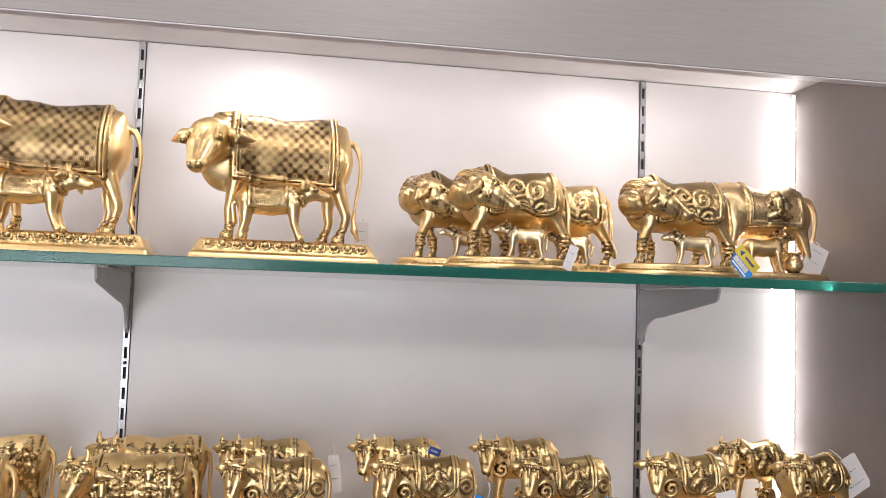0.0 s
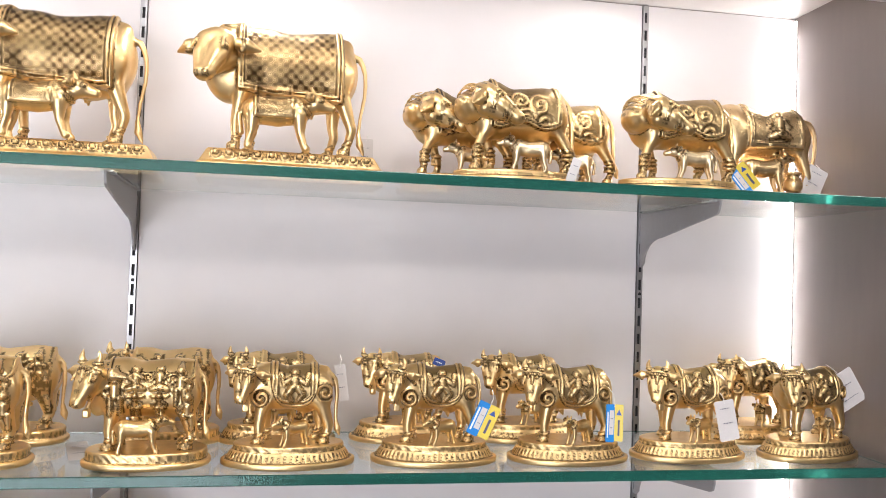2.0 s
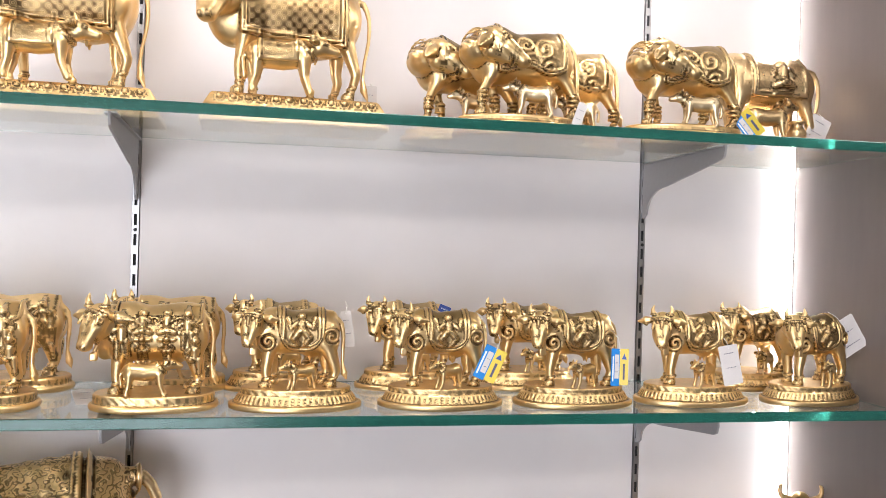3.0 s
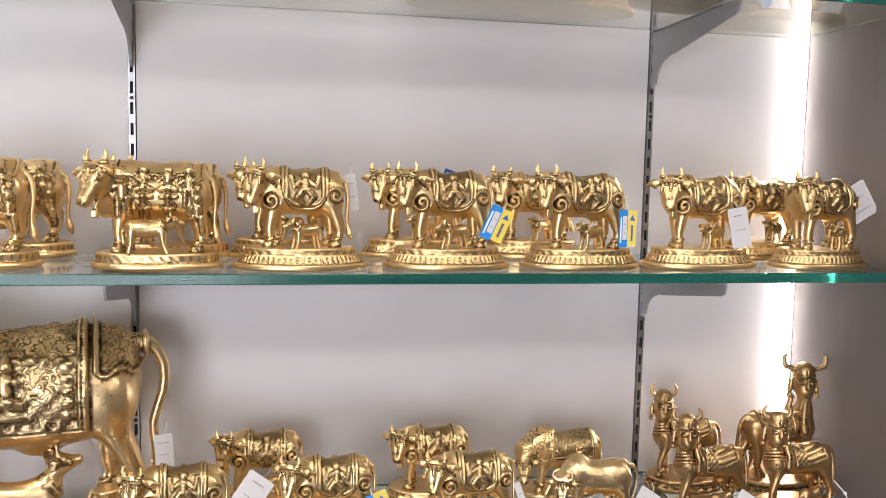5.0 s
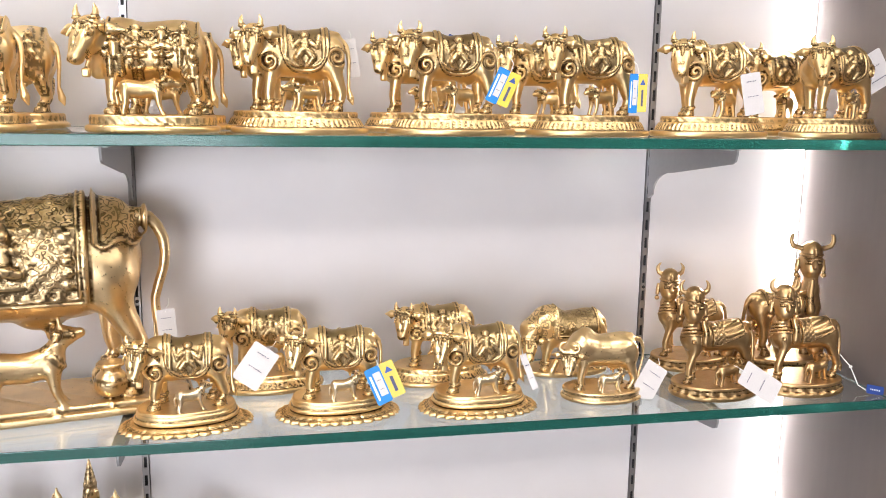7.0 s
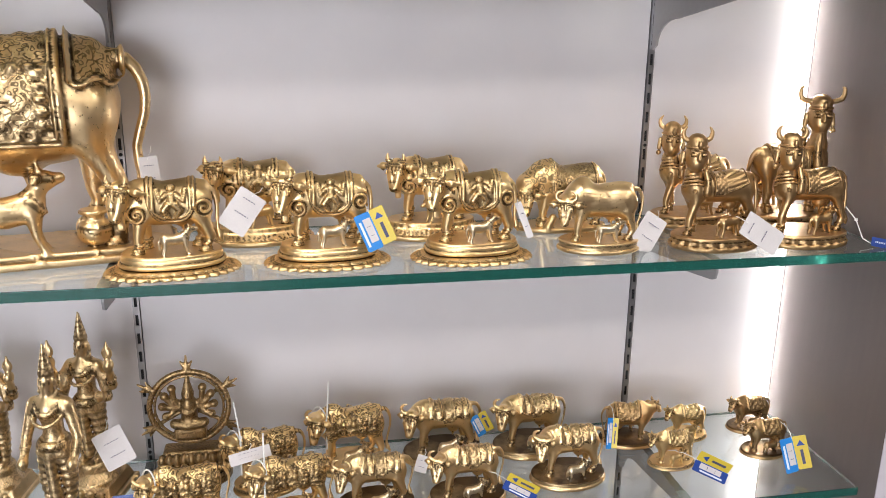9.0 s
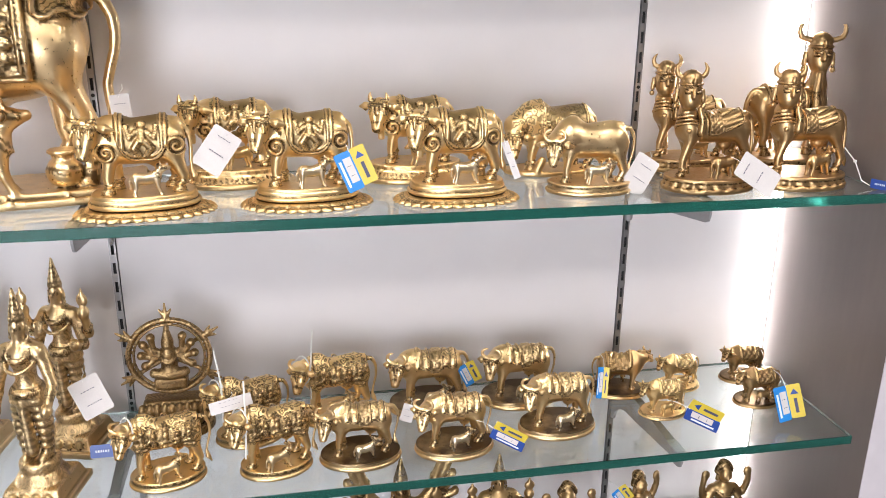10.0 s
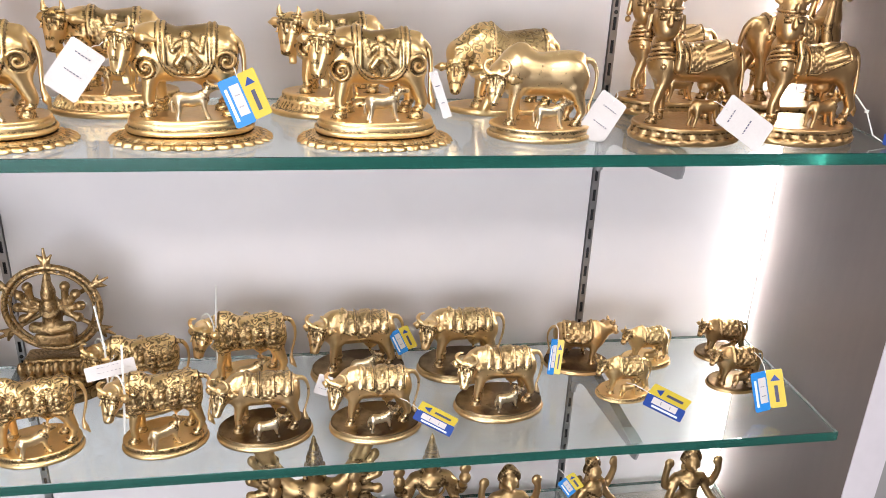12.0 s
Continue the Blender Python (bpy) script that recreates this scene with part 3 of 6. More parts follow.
def cow_head(s, hp, yaw, pitch, z0=0.0, size=1.0, horns="up", ears=0.0, ornament=True, k=0.05, tone=None, ear=1.0):
    """A cow's head at hp; yaw 0 looks along -x, 90 towards -y; pitch below the level is positive."""
    a, p = radians(yaw), radians(pitch)
    f = np.array((-math.cos(a) * math.cos(p), -math.sin(a) * math.cos(p), -math.sin(p)))
    r = np.array((-math.sin(a), math.cos(a), 0.0))
    u = np.cross(f, r)
    if u[2] < 0:
        u = -u
    c = np.array(hp, float)

    def at(i, j, l):
        return c + size * (i * f + j * r + l * u)
    # poll, flat brow and cheeks narrowing to a square muzzle
    s.ball(at(-0.02, 0, 0.01), 0.098 * size, k, tone=tone)
    for e in (-1, 1):
        s.tube([at(-0.01, e * 0.042, 0.03), at(0.10, e * 0.036, 0.018), at(0.225, e * 0.018, 0.0)], [0.072 * size, 0.060 * size, 0.040 * size], 0.012 * size, tone=tone)
        s.tube([at(0.02, e * 0.050, -0.055), at(0.13, e * 0.020, -0.045)], [0.062 * size, 0.040 * size], 0.02 * size, tone=tone)
    s.ball(at(0.232, 0, -0.010), (0.056 * size, 0.056 * size, 0.046 * size), 0.012 * size, tone=tone)
    for e in (-1, 1):
        s.ball(at(0.268, e * 0.026, 0.016), 0.013 * size, 0.0, tone=tone, chased=True)
        s.ball(at(0.065, e * 0.088, 0.055), 0.019 * size, 0.0, tone=tone, chased=True)
        s.tube([at(0.035, e * 0.080, 0.088), at(0.10, e * 0.092, 0.078)], 0.010 * size, 0.004 * size, tone=tone)
        # ear: a leaf, the shade of its hollow put in as a dark ball
        s.tube([at(-0.03, e * 0.090, 0.02), at(-0.02, e * (0.09 + 0.075 * ear), 0.008 + ears * 0.6), at(-0.02, e * (0.09 + 0.155 * ear), -0.015 + ears)], [0.026 * size, 0.046 * size, 0.012 * size], 0.004 * size, tone=tone)
        s.ball(at(0.022, e * (0.09 + 0.07 * ear), 0.006 + ears * 0.6), (0.020 * size, 0.020 * size, 0.016 * size), 0.0, tone=tone, patina_shade=0.75)
        if horns == "up":
            root, out, up = at(-0.04, e * 0.062, 0.070), r * e * size, np.array((0, 0, size))
            s.tube([root, root + 0.026 * out + 0.030 * up, root + 0.036 * out + 0.066 * up, root + 0.022 * out + 0.112 * up],
                   [0.034 * size, 0.029 * size, 0.021 * size, 0.008 * size], 0.008 * size, tone=tone)
            s.torus(root + 0.020 * out + 0.022 * up, turned(0), 0.034 * size, 0.009 * size, 0.0, chased=True)
        elif horns == "ring":
            root, out, up = at(-0.04, e * 0.055, 0.075), r * e * size, np.array((0, 0, size))
            s.tube([root, root + 0.060 * out + 0.030 * up, root + 0.078 * out + 0.080 * up, root + 0.045 * out + 0.130 * up, root - 0.010 * out + 0.145 * up],
                   [0.028 * size, 0.026 * size, 0.023 * size, 0.019 * size, 0.011 * size], 0.008 * size, tone=tone)
        elif horns == "bud":
            s.tube([at(-0.03, e * 0.06, 0.08), at(-0.04, e * 0.075, 0.13)], [0.026 * size, 0.014 * size], 0.01 * size, tone=tone)
    if ornament:
        # brow band, hanging jewel and muzzle strap
        s.tube([at(0.005, e, h) for e, h in ((-0.105, 0.06), (-0.05, 0.105), (0, 0.112), (0.05, 0.105), (0.105, 0.06))], 0.013 * size, 0.0, chased=True)
        s.tube([at(0.03, 0, 0.100), at(0.095, 0, 0.082)], [0.018 * size, 0.010 * size], 0.0, chased=True)
        for e in (-1, 1):
            s.ball(at(0.035, e * 0.045, 0.098), 0.014 * size, 0.0, chased=True)
        s.torus(at(0.168, 0, -0.012), f_turn(f, u), 0.060 * size, 0.008 * size, 0.0, chased=True)


def f_turn(f, u):
    """A turn whose z runs along f."""
    z = Vector(f).normalized()
    x = Vector(u).normalized()
    y = z.cross(x)
    return Matrix((x, y, z)).transposed().to_4x4()


def cow_body(s, z0, leg=0.42, fat=1.0, hump=0.08, rings=True, stance=(-0.30, 0.34), step=0.04, tail="arc", belly=0.0, udder=True, y_scale=1.0, slim=1.0, thigh=1.0, wisp=1.0, reach=1.0):
    """Trunk from x -0.5 to 0.5 on four legs that stand at z0. Returns the trunk's middle height."""
    zc = z0 + leg + 0.19
    w = 0.19 * fat * y_scale
    s.ball((-0.22, 0, zc + 0.005), (0.27, w * 1.02, 0.225 * fat), 0.0)
    s.ball((0.05, 0, zc - 0.012 - belly), (0.36, w * 1.06, 0.215 * fat), 0.10)
    s.ball((0.27, 0, zc + 0.012), (0.225, w * 1.04, 0.222 * fat), 0.10)
    s.ball((-0.34, 0, zc - 0.02), (0.15, w * 0.85, 0.20 * fat), 0.08)
    s.tube([(0.05, 0, zc + 0.17 * fat), (0.40, 0, zc + 0.185 * fat)], [0.035, 0.04], 0.09)
    if hump:
        s.ball((-0.27, 0, zc + 0.20), (0.13, 0.085, hump + 0.04), 0.08)
    for side_ in (-1, 1):
        d = step * side_
        y = side_ * 0.115 * fat
        fx, hx = stance
        s.ball((fx, y, zc - 0.05), (0.11 * thigh, 0.075, 0.17), 0.06)
        s.tube([(fx, y, zc - 0.12), (fx - 0.01 + d, y, z0 + leg * 0.50), (fx + d, y, z0 + 0.09), (fx + d - 0.012, y, z0 + 0.03)], [0.086 * thigh, 0.052 * slim, 0.043 * slim, 0.056 * slim], 0.035)
        s.ball((fx + d - 0.022, y, z0 + 0.028), (0.070 * slim, 0.060 * slim, 0.045), 0.006, chased=True)
        s.ball((hx, y, zc - 0.04), (0.15 * thigh, 0.085, 0.20 * thigh), 0.06)
        s.tube([(hx, y, zc - 0.12), (hx + 0.045 - d, y, z0 + leg * 0.58), (hx + 0.06 - d, y, z0 + leg * 0.42), (hx + 0.03 - d, y, z0 + 0.09), (hx + 0.015 - d, y, z0 + 0.03)],
               [0.100 * thigh, 0.060 * slim, 0.050 * slim, 0.042 * slim, 0.056 * slim], 0.035)
        s.ball((hx + 0.002 - d, y, z0 + 0.028), (0.070 * slim, 0.060 * slim, 0.045), 0.006, chased=True)
        if rings:
            for x, q in ((fx + d, 0.10), (hx + 0.03 - d, 0.10)):
                s.torus((x, y, z0 + q), turned(0, -14), 0.047 * slim, 0.015 * slim, 0.0, chased=True)
    if udder:
        s.ball((0.17, 0, zc - 0.225), (0.095, 0.085, 0.075), 0.05)
        for side_ in (-1, 1):
            s.tube([(0.15, side_ * 0.045, zc - 0.27), (0.15, side_ * 0.05, zc - 0.33)], [0.024, 0.012], 0.01)
    if tail == "arc":
        out = [0.44 + (q - 0.44) * reach for q in (0.535, 0.60, 0.60, 0.56, 0.54, 0.555, 0.60)]
        s.tube([(0.44, 0, zc + 0.155), (out[0], 0, zc + 0.15), (out[1], 0, zc + 0.03), (out[2], 0, zc - 0.14), (out[3], -0.01, zc - 0.30), (out[4], -0.02, z0 + 0.20)],
               [q * wisp for q in (0.040, 0.030, 0.022, 0.019, 0.017, 0.018)], 0.02)
        s.tube([(out[4], -0.02, z0 + 0.20), (out[5], -0.03, z0 + 0.12), (out[6], -0.035, z0 + 0.04)], [0.022 * wisp, 0.036 * wisp, 0.012 * wisp], 0.01)
    elif tail == "close":
        s.tube([(0.44, 0, zc + 0.16), (0.51, 0, zc + 0.10), (0.535, -0.02, zc - 0.05), (0.53, -0.05, zc - 0.20), (0.53, -0.06, z0 + 0.24)],
               [0.040, 0.030, 0.024, 0.022, 0.020], 0.02)
        s.tube([(0.53, -0.06, z0 + 0.24), (0.55, -0.065, z0 + 0.15), (0.575, -0.07, z0 + 0.08)], [0.024, 0.040, 0.012], 0.01)
    return zc


def cloth(s, zc, x0, x1, hem, thick=0.016, bands=2, pattern=None, edge=0.036, chasing=0.0, studs=0.0):
    """A caparison laid over the trunk: the body's own skin pushed out between x0 and x1 above hem(x)."""
    lo, hi = (x0 - 0.04, -0.42, zc - 0.32), (x1 + 0.04, 0.42, zc + 0.45)
    cut, x, y, z = s.window(lo, hi, 0)
    body = s.field[cut]
    inset = np.minimum(np.minimum(x - x0, x1 - x), z - hem(x))
    inset = np.broadcast_to(inset, body.shape)
    lift = np.full(body.shape, thick, np.float32)
    dark = np.zeros(body.shape, np.float32)
    for i in range(bands):
        c = edge * (i + 0.5)
        w = np.clip(1 - (np.abs(inset - c) / (edge * 0.5)) ** 2, 0, 1)
        lift = lift + 0.017 * w
        dark = np.maximum(dark, np.where((inset > edge * i) & (inset < edge * (i + 1) + 0.006), 0.95 * np.clip(1.7 - 2.4 * w, 0, 1), 0))
    if pattern is not None:
        up, dk = pattern(x, y, z)
        inner = np.clip((inset - edge * bands) / 0.01, 0, 1)
        lift = lift + np.broadcast_to(up, body.shape) * inner
        dark = np.maximum(dark, np.broadcast_to(dk, body.shape) * inner)
    d = np.maximum(body - lift, -inset)
    nearer = d < body
    s.field[cut] = np.minimum(body, d)
    s.patina_shade[cut] = np.where(nearer & (inset > 0), dark, s.patina_shade[cut])
    s.studs[cut] = np.maximum(s.studs[cut], studs * np.clip((inset - edge * bands) / 0.01, 0, 1))
    s.relief[cut] = np.maximum(s.relief[cut], chasing * np.clip((inset - edge * bands) / 0.01, 0, 1))


def scrolls(zc, amount=0.016, r=0.12, spots=((-0.19, 0.06, 1), (0.16, 0.07, -1), (-0.02, 0.10, 1), (0.02, -0.08, -1), (-0.16, -0.1, 1), (0.2, -0.1, -1))):
    def pattern(x, y, z):
        up, dk = 0.0, 0.65
        for cx, cz, hand in spots:
            w, m = spiral(x, z, cx, zc + cz, r, 2.0, hand)
            ridge = np.clip(w * 1.6, 0, 1) * m
            up = np.maximum(up, amount * ridge)
            dk = np.minimum(dk, 0.65 * (1 - ridge))
        return up, dk
    return pattern


def flank(s, x, z, side_=-1):
    """The skin's y at (x, z) on one flank."""
    i = int(np.clip(round((x - s.lo[0]) / s.h), 0, s.n[0] - 1))
    k = int(np.clip(round((z - s.lo[2]) / s.h), 0, s.n[2] - 1))
    hit = np.nonzero(s.field[i, :, k] < 0)[0]
    if len(hit) == 0:
        return 0.0
    return s.axes[1][hit[0] if side_ < 0 else hit[-1]]


def little_figure(s, x, z, size, seated=False, both=True, dancing=False):
    """A small relief figure on the flank, the ground round it left dark: head, crown, trunk, limbs."""
    r = size
    limbs = [([(0, 0.36), (0, 0.37)], [0.135, 0.135]), ([(0, 0.46), (0, 0.64)], [0.11, 0.03]), ([(0, 0.2), (0, -0.05)], [0.14, 0.11])]
    if seated:
        limbs += [([(-0.24, -0.2), (0, -0.12), (0.24, -0.2)], [0.09, 0.11, 0.09]), ([(-0.22, -0.42), (0.22, -0.42)], [0.07, 0.07])]
    elif dancing:
        limbs += [([(e * 0.10, -0.08), (e * 0.24, -0.26), (e * 0.10, -0.46)], [0.11, 0.10, 0.08]) for e in (-1, 1)]
        limbs += [([(e * 0.14, 0.2), (e * 0.34, 0.03), (e * 0.42, 0.34)], [0.08, 0.07, 0.08]) for e in (-1, 1)]
    else:
        limbs += [([(e, -0.08), (e * 1.2, -0.5)], [0.09, 0.06]) for e in (-0.1, 0.1)]
    if not dancing:
        limbs += [([(e * 0.14, 0.2), (e * 0.28, 0.06), (e * 0.20, 0.26 if seated else -0.1)], [0.06, 0.05, 0.05]) for e in (-1, 1)]

    for side_ in ((-1, 1) if both else (-1,)):
        for line, w in limbs:
            points = []
            for i, j in line:
                y = flank(s, x + i * r, z + j * r, side_)
                points.append((x + i * r, y + side_ * 0.002, z + j * r))
            if min(abs(p[1]) for p in points) < 0.06:
                continue
            s.tube(points, [q * r for q in w], 0.0, chased=True)


def calf(s, x, y, z0, size, yaw=0.0, tone=0.0, up=30.0, cloth_on=False):
    """A small calf; yaw 0 looks along +x."""
    a = radians(yaw)
    ca, sa = math.cos(a), math.sin(a)

    def at(i, j, k):
        return (x + size * (i * ca - j * sa), y + size * (i * sa + j * ca), z0 + size * k)
    q = size
    s.tube([at(-0.30, 0, 0.58), at(0.0, 0, 0.55), at(0.28, 0, 0.60)], [0.205 * q, 0.19 * q, 0.20 * q], 0.015, tone=tone, patina_shade=0.0)
    for e in (-1, 1):
        for i, b in ((-0.34, -0.08), (0.32, 0.09)):
            s.tube([at(i, e * 0.10, 0.52), at(i + b * 0.2, e * 0.12, 0.26), at(i + b, e * 0.12, 0.05)], [0.115 * q, 0.060 * q, 0.046 * q], 0.010, tone=tone)
            s.ball(at(i + b + 0.02, e * 0.12, 0.04), 0.056 * q, 0.006, tone=tone)
    h = radians(up)
    hx, hz = 0.44 + 0.12 * math.cos(h), 0.74 + 0.20 * math.sin(h)
    s.tube([at(0.30, 0, 0.64), at(hx - 0.06, 0, hz - 0.04)], [0.15 * q, 0.11 * q], 0.02, tone=tone)
    s.ball(at(hx, 0, hz + 0.01), 0.130 * q, 0.012, tone=tone)
    s.tube([at(hx, 0, hz), at(hx + 0.22 * math.cos(h * 0.5), 0, hz - 0.05 + 0.15 * math.sin(h * 0.5))], [0.115 * q, 0.070 * q], 0.012, tone=tone)
    for e in (-1, 1):
        s.tube([at(hx - 0.07, e * 0.10, hz + 0.06), at(hx - 0.10, e * 0.20, hz + 0.06), at(hx - 0.13, e * 0.29, hz + 0.02)], [0.05 * q, 0.075 * q, 0.03 * q], 0.01, tone=tone, chased=True)
        s.tube([at(hx - 0.05, e * 0.06, hz + 0.12), at(hx - 0.07, e * 0.08, hz + 0.22)], [0.045 * q, 0.02 * q], 0.01, tone=tone)
        s.ball(at(hx + 0.08, e * 0.105, hz + 0.04), 0.03 * q, 0.0, tone=tone, chased=True)
    s.tube([at(-0.45, 0, 0.66), at(-0.55, 0, 0.5), at(-0.52, 0.03, 0.25)], [0.05 * q, 0.04 * q, 0.05 * q], 0.01, tone=tone)
    s.torus(at(0.36, 0, 0.66), turned(yaw, 50), 0.17 * q, 0.03 * q, 0.0, tone=tone, chased=True)
    if cloth_on:
        cut, px, py, pz = s.window((x - 0.42 * q, y - 0.4 * q, z0 + 0.42 * q), (x + 0.26 * q, y + 0.10 * q, z0 + 0.95 * q), 0)
        body = s.field[cut]
        u = (px - x) * ca / q
        inset = np.broadcast_to(np.minimum(np.minimum(u + 0.34, 0.22 - u), (pz - z0) / q - 0.46), body.shape) * q
        d = np.maximum(body - 0.012, -inset)
        on = (d < body) & (inset > 0)
        s.patina_shade[cut] = np.where(on, 0.85 * ((inset > 0.018) & (inset < 0.028)), s.patina_shade[cut])
        s.studs[cut] = np.where(on & (inset > 0.03), 0.8, s.studs[cut])
        s.field[cut] = np.minimum(body, d)


def oval_base(s, rx, ry, height, style="ridged"):
    if style == "ridged":
        s.engrave((-rx, -ry, height * 0.74), (rx, ry, height * 0.95), 0.6)
        s.disc((0, 0), rx, ry, 0.0, height * 0.30, edge=0.02)
        n = 62

        def flutes(a, t):
            return 0.009 * np.sign(np.sin(n * a)) * np.sin(math.pi * t)
        s.disc((0, 0), rx * 0.93, ry * 0.93, height * 0.26, height * 0.72, taper=0.09, edge=0.012, wave=flutes,
               patina_shade=lambda x, y, z: 0.85 * (np.sin(n * np.arctan2(y / ry, x / rx)) < -0.4) * band(z, height * 0.34, height * 0.66, 0.01), chased=True)

        def leaves(a, t):
            return 0.012 * np.sin(30 * a + 6 * t) * np.sin(math.pi * t)
        s.disc((0, 0), rx * 0.82, ry * 0.82, height * 0.68, height, edge=0.012, wave=leaves,
               patina_shade=lambda x, y, z: 0.4 * (np.sin(30 * np.arctan2(y / ry, x / rx)) < -0.3) * band(z, height * 0.72, height * 0.94, 0.01))
    elif style == "flat":
        s.engrave((-rx, -ry, height * 0.5), (rx, ry, height * 0.92), 0.6)
        s.disc((0, 0), rx, ry, 0.0, height * 0.45, edge=0.03, power=2.4)
        s.disc((0, 0), rx * 0.93, ry * 0.92, height * 0.40, height, edge=0.012, power=2.4,
               wave=lambda a, t: 0.008 * np.sin(40 * a + 8 * t) * np.sin(math.pi * t),
               patina_shade=lambda x, y, z: 0.5 * (np.sin(40 * np.arctan2(y / ry, x / rx)) < -0.3) * band(z, height * 0.5, height * 0.9, 0.01))
    elif style == "scallop":
        n = 34

        def petals(a, t):
            return 0.075 * (np.abs(np.cos(n * a / 2)) - 0.7) * (1 - t * 0.5)
        s.disc((0, 0), rx * 0.97, ry * 0.97, 0.0, height * 0.17, taper=0.05, edge=0.010, wave=petals, power=2.2,
               patina_shade=lambda x, y, z: 0.6 * (np.abs(np.cos(n * np.arctan2(y / ry, x / rx) / 2)) < 0.25) + 0 * z)
        s.disc((0, 0), rx * 0.85, ry * 0.86, height * 0.12, height * 0.36, taper=0.12, edge=0.02, power=2.3, wave=lambda a, t: 0.05 * np.abs(np.cos(n * a / 2)) * (1 - t), chased=True)
        s.disc((0, 0), rx * 0.76, ry * 0.78, height * 0.40, height * 0.62, edge=0.03, power=2.4, chased=True)
        s.disc((0, 0), rx * 0.72, ry * 0.73, height * 0.60, height * 0.84, edge=0.02, power=2.4, chased=True)
        s.disc((0, 0), rx * 0.70, ry * 0.70, height * 0.80, height, edge=0.015, power=2.4)
    elif style == "plain":
        s.disc((0, 0), rx, ry, 0.0, height * 0.40, edge=0.03)
        s.disc((0, 0), rx * 0.94, ry * 0.93, height * 0.34, height * 0.75, edge=0.02)
        s.disc((0, 0), rx * 0.96, ry * 0.95, height * 0.70, height, edge=0.02, chased=True)
    elif style == "dark":
        s.disc((0, 0), rx, ry, 0.0, height * 0.5, edge=0.03)
        s.disc((0, 0), rx * 0.96, ry * 0.95, height * 0.45, height, edge=0.015, patina_shade=lambda x, y, z: 0.9 * (z > height * 0.80) + 0 * x + 0 * y)


def saddle(zc, xc, half, deep):
    """Hem of a U-shaped saddle cloth."""
    return lambda x: zc + 0.16 - deep * np.clip(1 - np.abs((x - xc) / half) ** 3, 0, 1) ** 0.6


def shoulder_scrolls(s, zc, r=0.10, spots=((-0.33, -0.075, -1), (0.36, 0.0, 1))):
    for cx, cz, hand in spots:
        def change(x, y, z):
            w, m = spiral(x, z, cx, zc + cz, r, 1.7, hand)
            return 0.024 * np.clip(w * 1.8, -0.7, 1) * m

        def stain(x, y, z):
            w, m = spiral(x, z, cx, zc + cz, r, 1.7, hand)
            return 0.95 * np.clip(-w * 2.2, 0, 1) * m
        s.carve((cx - r, -0.4, zc + cz - r), (cx + r, 0.4, zc + cz + r), change, stain)


# -- kinds of statue; each returns a mesh with its base's underside at z 0 --
def scroll_cow(style, size, h, mats, motif=True, silver=0.0, base=(0.77, 0.46, 0.25), leg=0.50):
    s = Sculpt((-0.86, -0.58, -0.02), (0.86, 0.54, base[2] + leg + 0.68), h)
    z0 = base[2]
    oval_base(s, *base, style)
    zc = cow_body(s, z0, tail="close", leg=leg - 0.07, hump=0.05, fat=1.12, slim=1.12)
    hp = (-0.50, -0.17, zc + 0.16)
    s.tube([(-0.34, 0, zc + 0.05), (-0.42, -0.09, zc + 0.13)], [0.19, 0.13], 0.08)
    cloth(s, zc, -0.23, 0.31, saddle(zc, 0.04, 0.275, 0.37), thick=0.014, bands=2, edge=0.044, pattern=lambda x, y, z: (0.0, 0.50))
    shoulder_scrolls(s, zc, 0.115, ((-0.34, -0.09, -1), (0.39, -0.03, 1)))
    if motif:
        # a dancer on the saddle cloth
        little_figure(s, 0.04, zc + 0.055, 0.37, dancing=True)
    cow_head(s, hp, 62, 62, horns="up", ears=-0.01, size=1.22, k=0.03)
    # bell under the chin
    s.tube([(-0.50, -0.27, zc - 0.08), (-0.50, -0.26, zc - 0.14)], [0.04, 0.045], 0.0)
    s.block((-0.54, -0.30, zc - 0.235), (-0.46, -0.22, zc - 0.15), edge=0.01)
    for i in range(3):
        s.torus((-0.37 - 0.018 * i, -0.03 - 0.03 * i, zc + 0.03 + 0.035 * i), turned(35, 50), 0.195 - 0.014 * i, 0.014, 0.0, chased=True)
    calf(s, 0.05, -0.25, z0, 0.33 if silver > 0.5 else 0.36, yaw=-150 if silver < 0.5 else 10, tone=silver * 0.55, up=40 if silver > 0.5 else 0)
    return s.skin("cast_cow", size, mats)


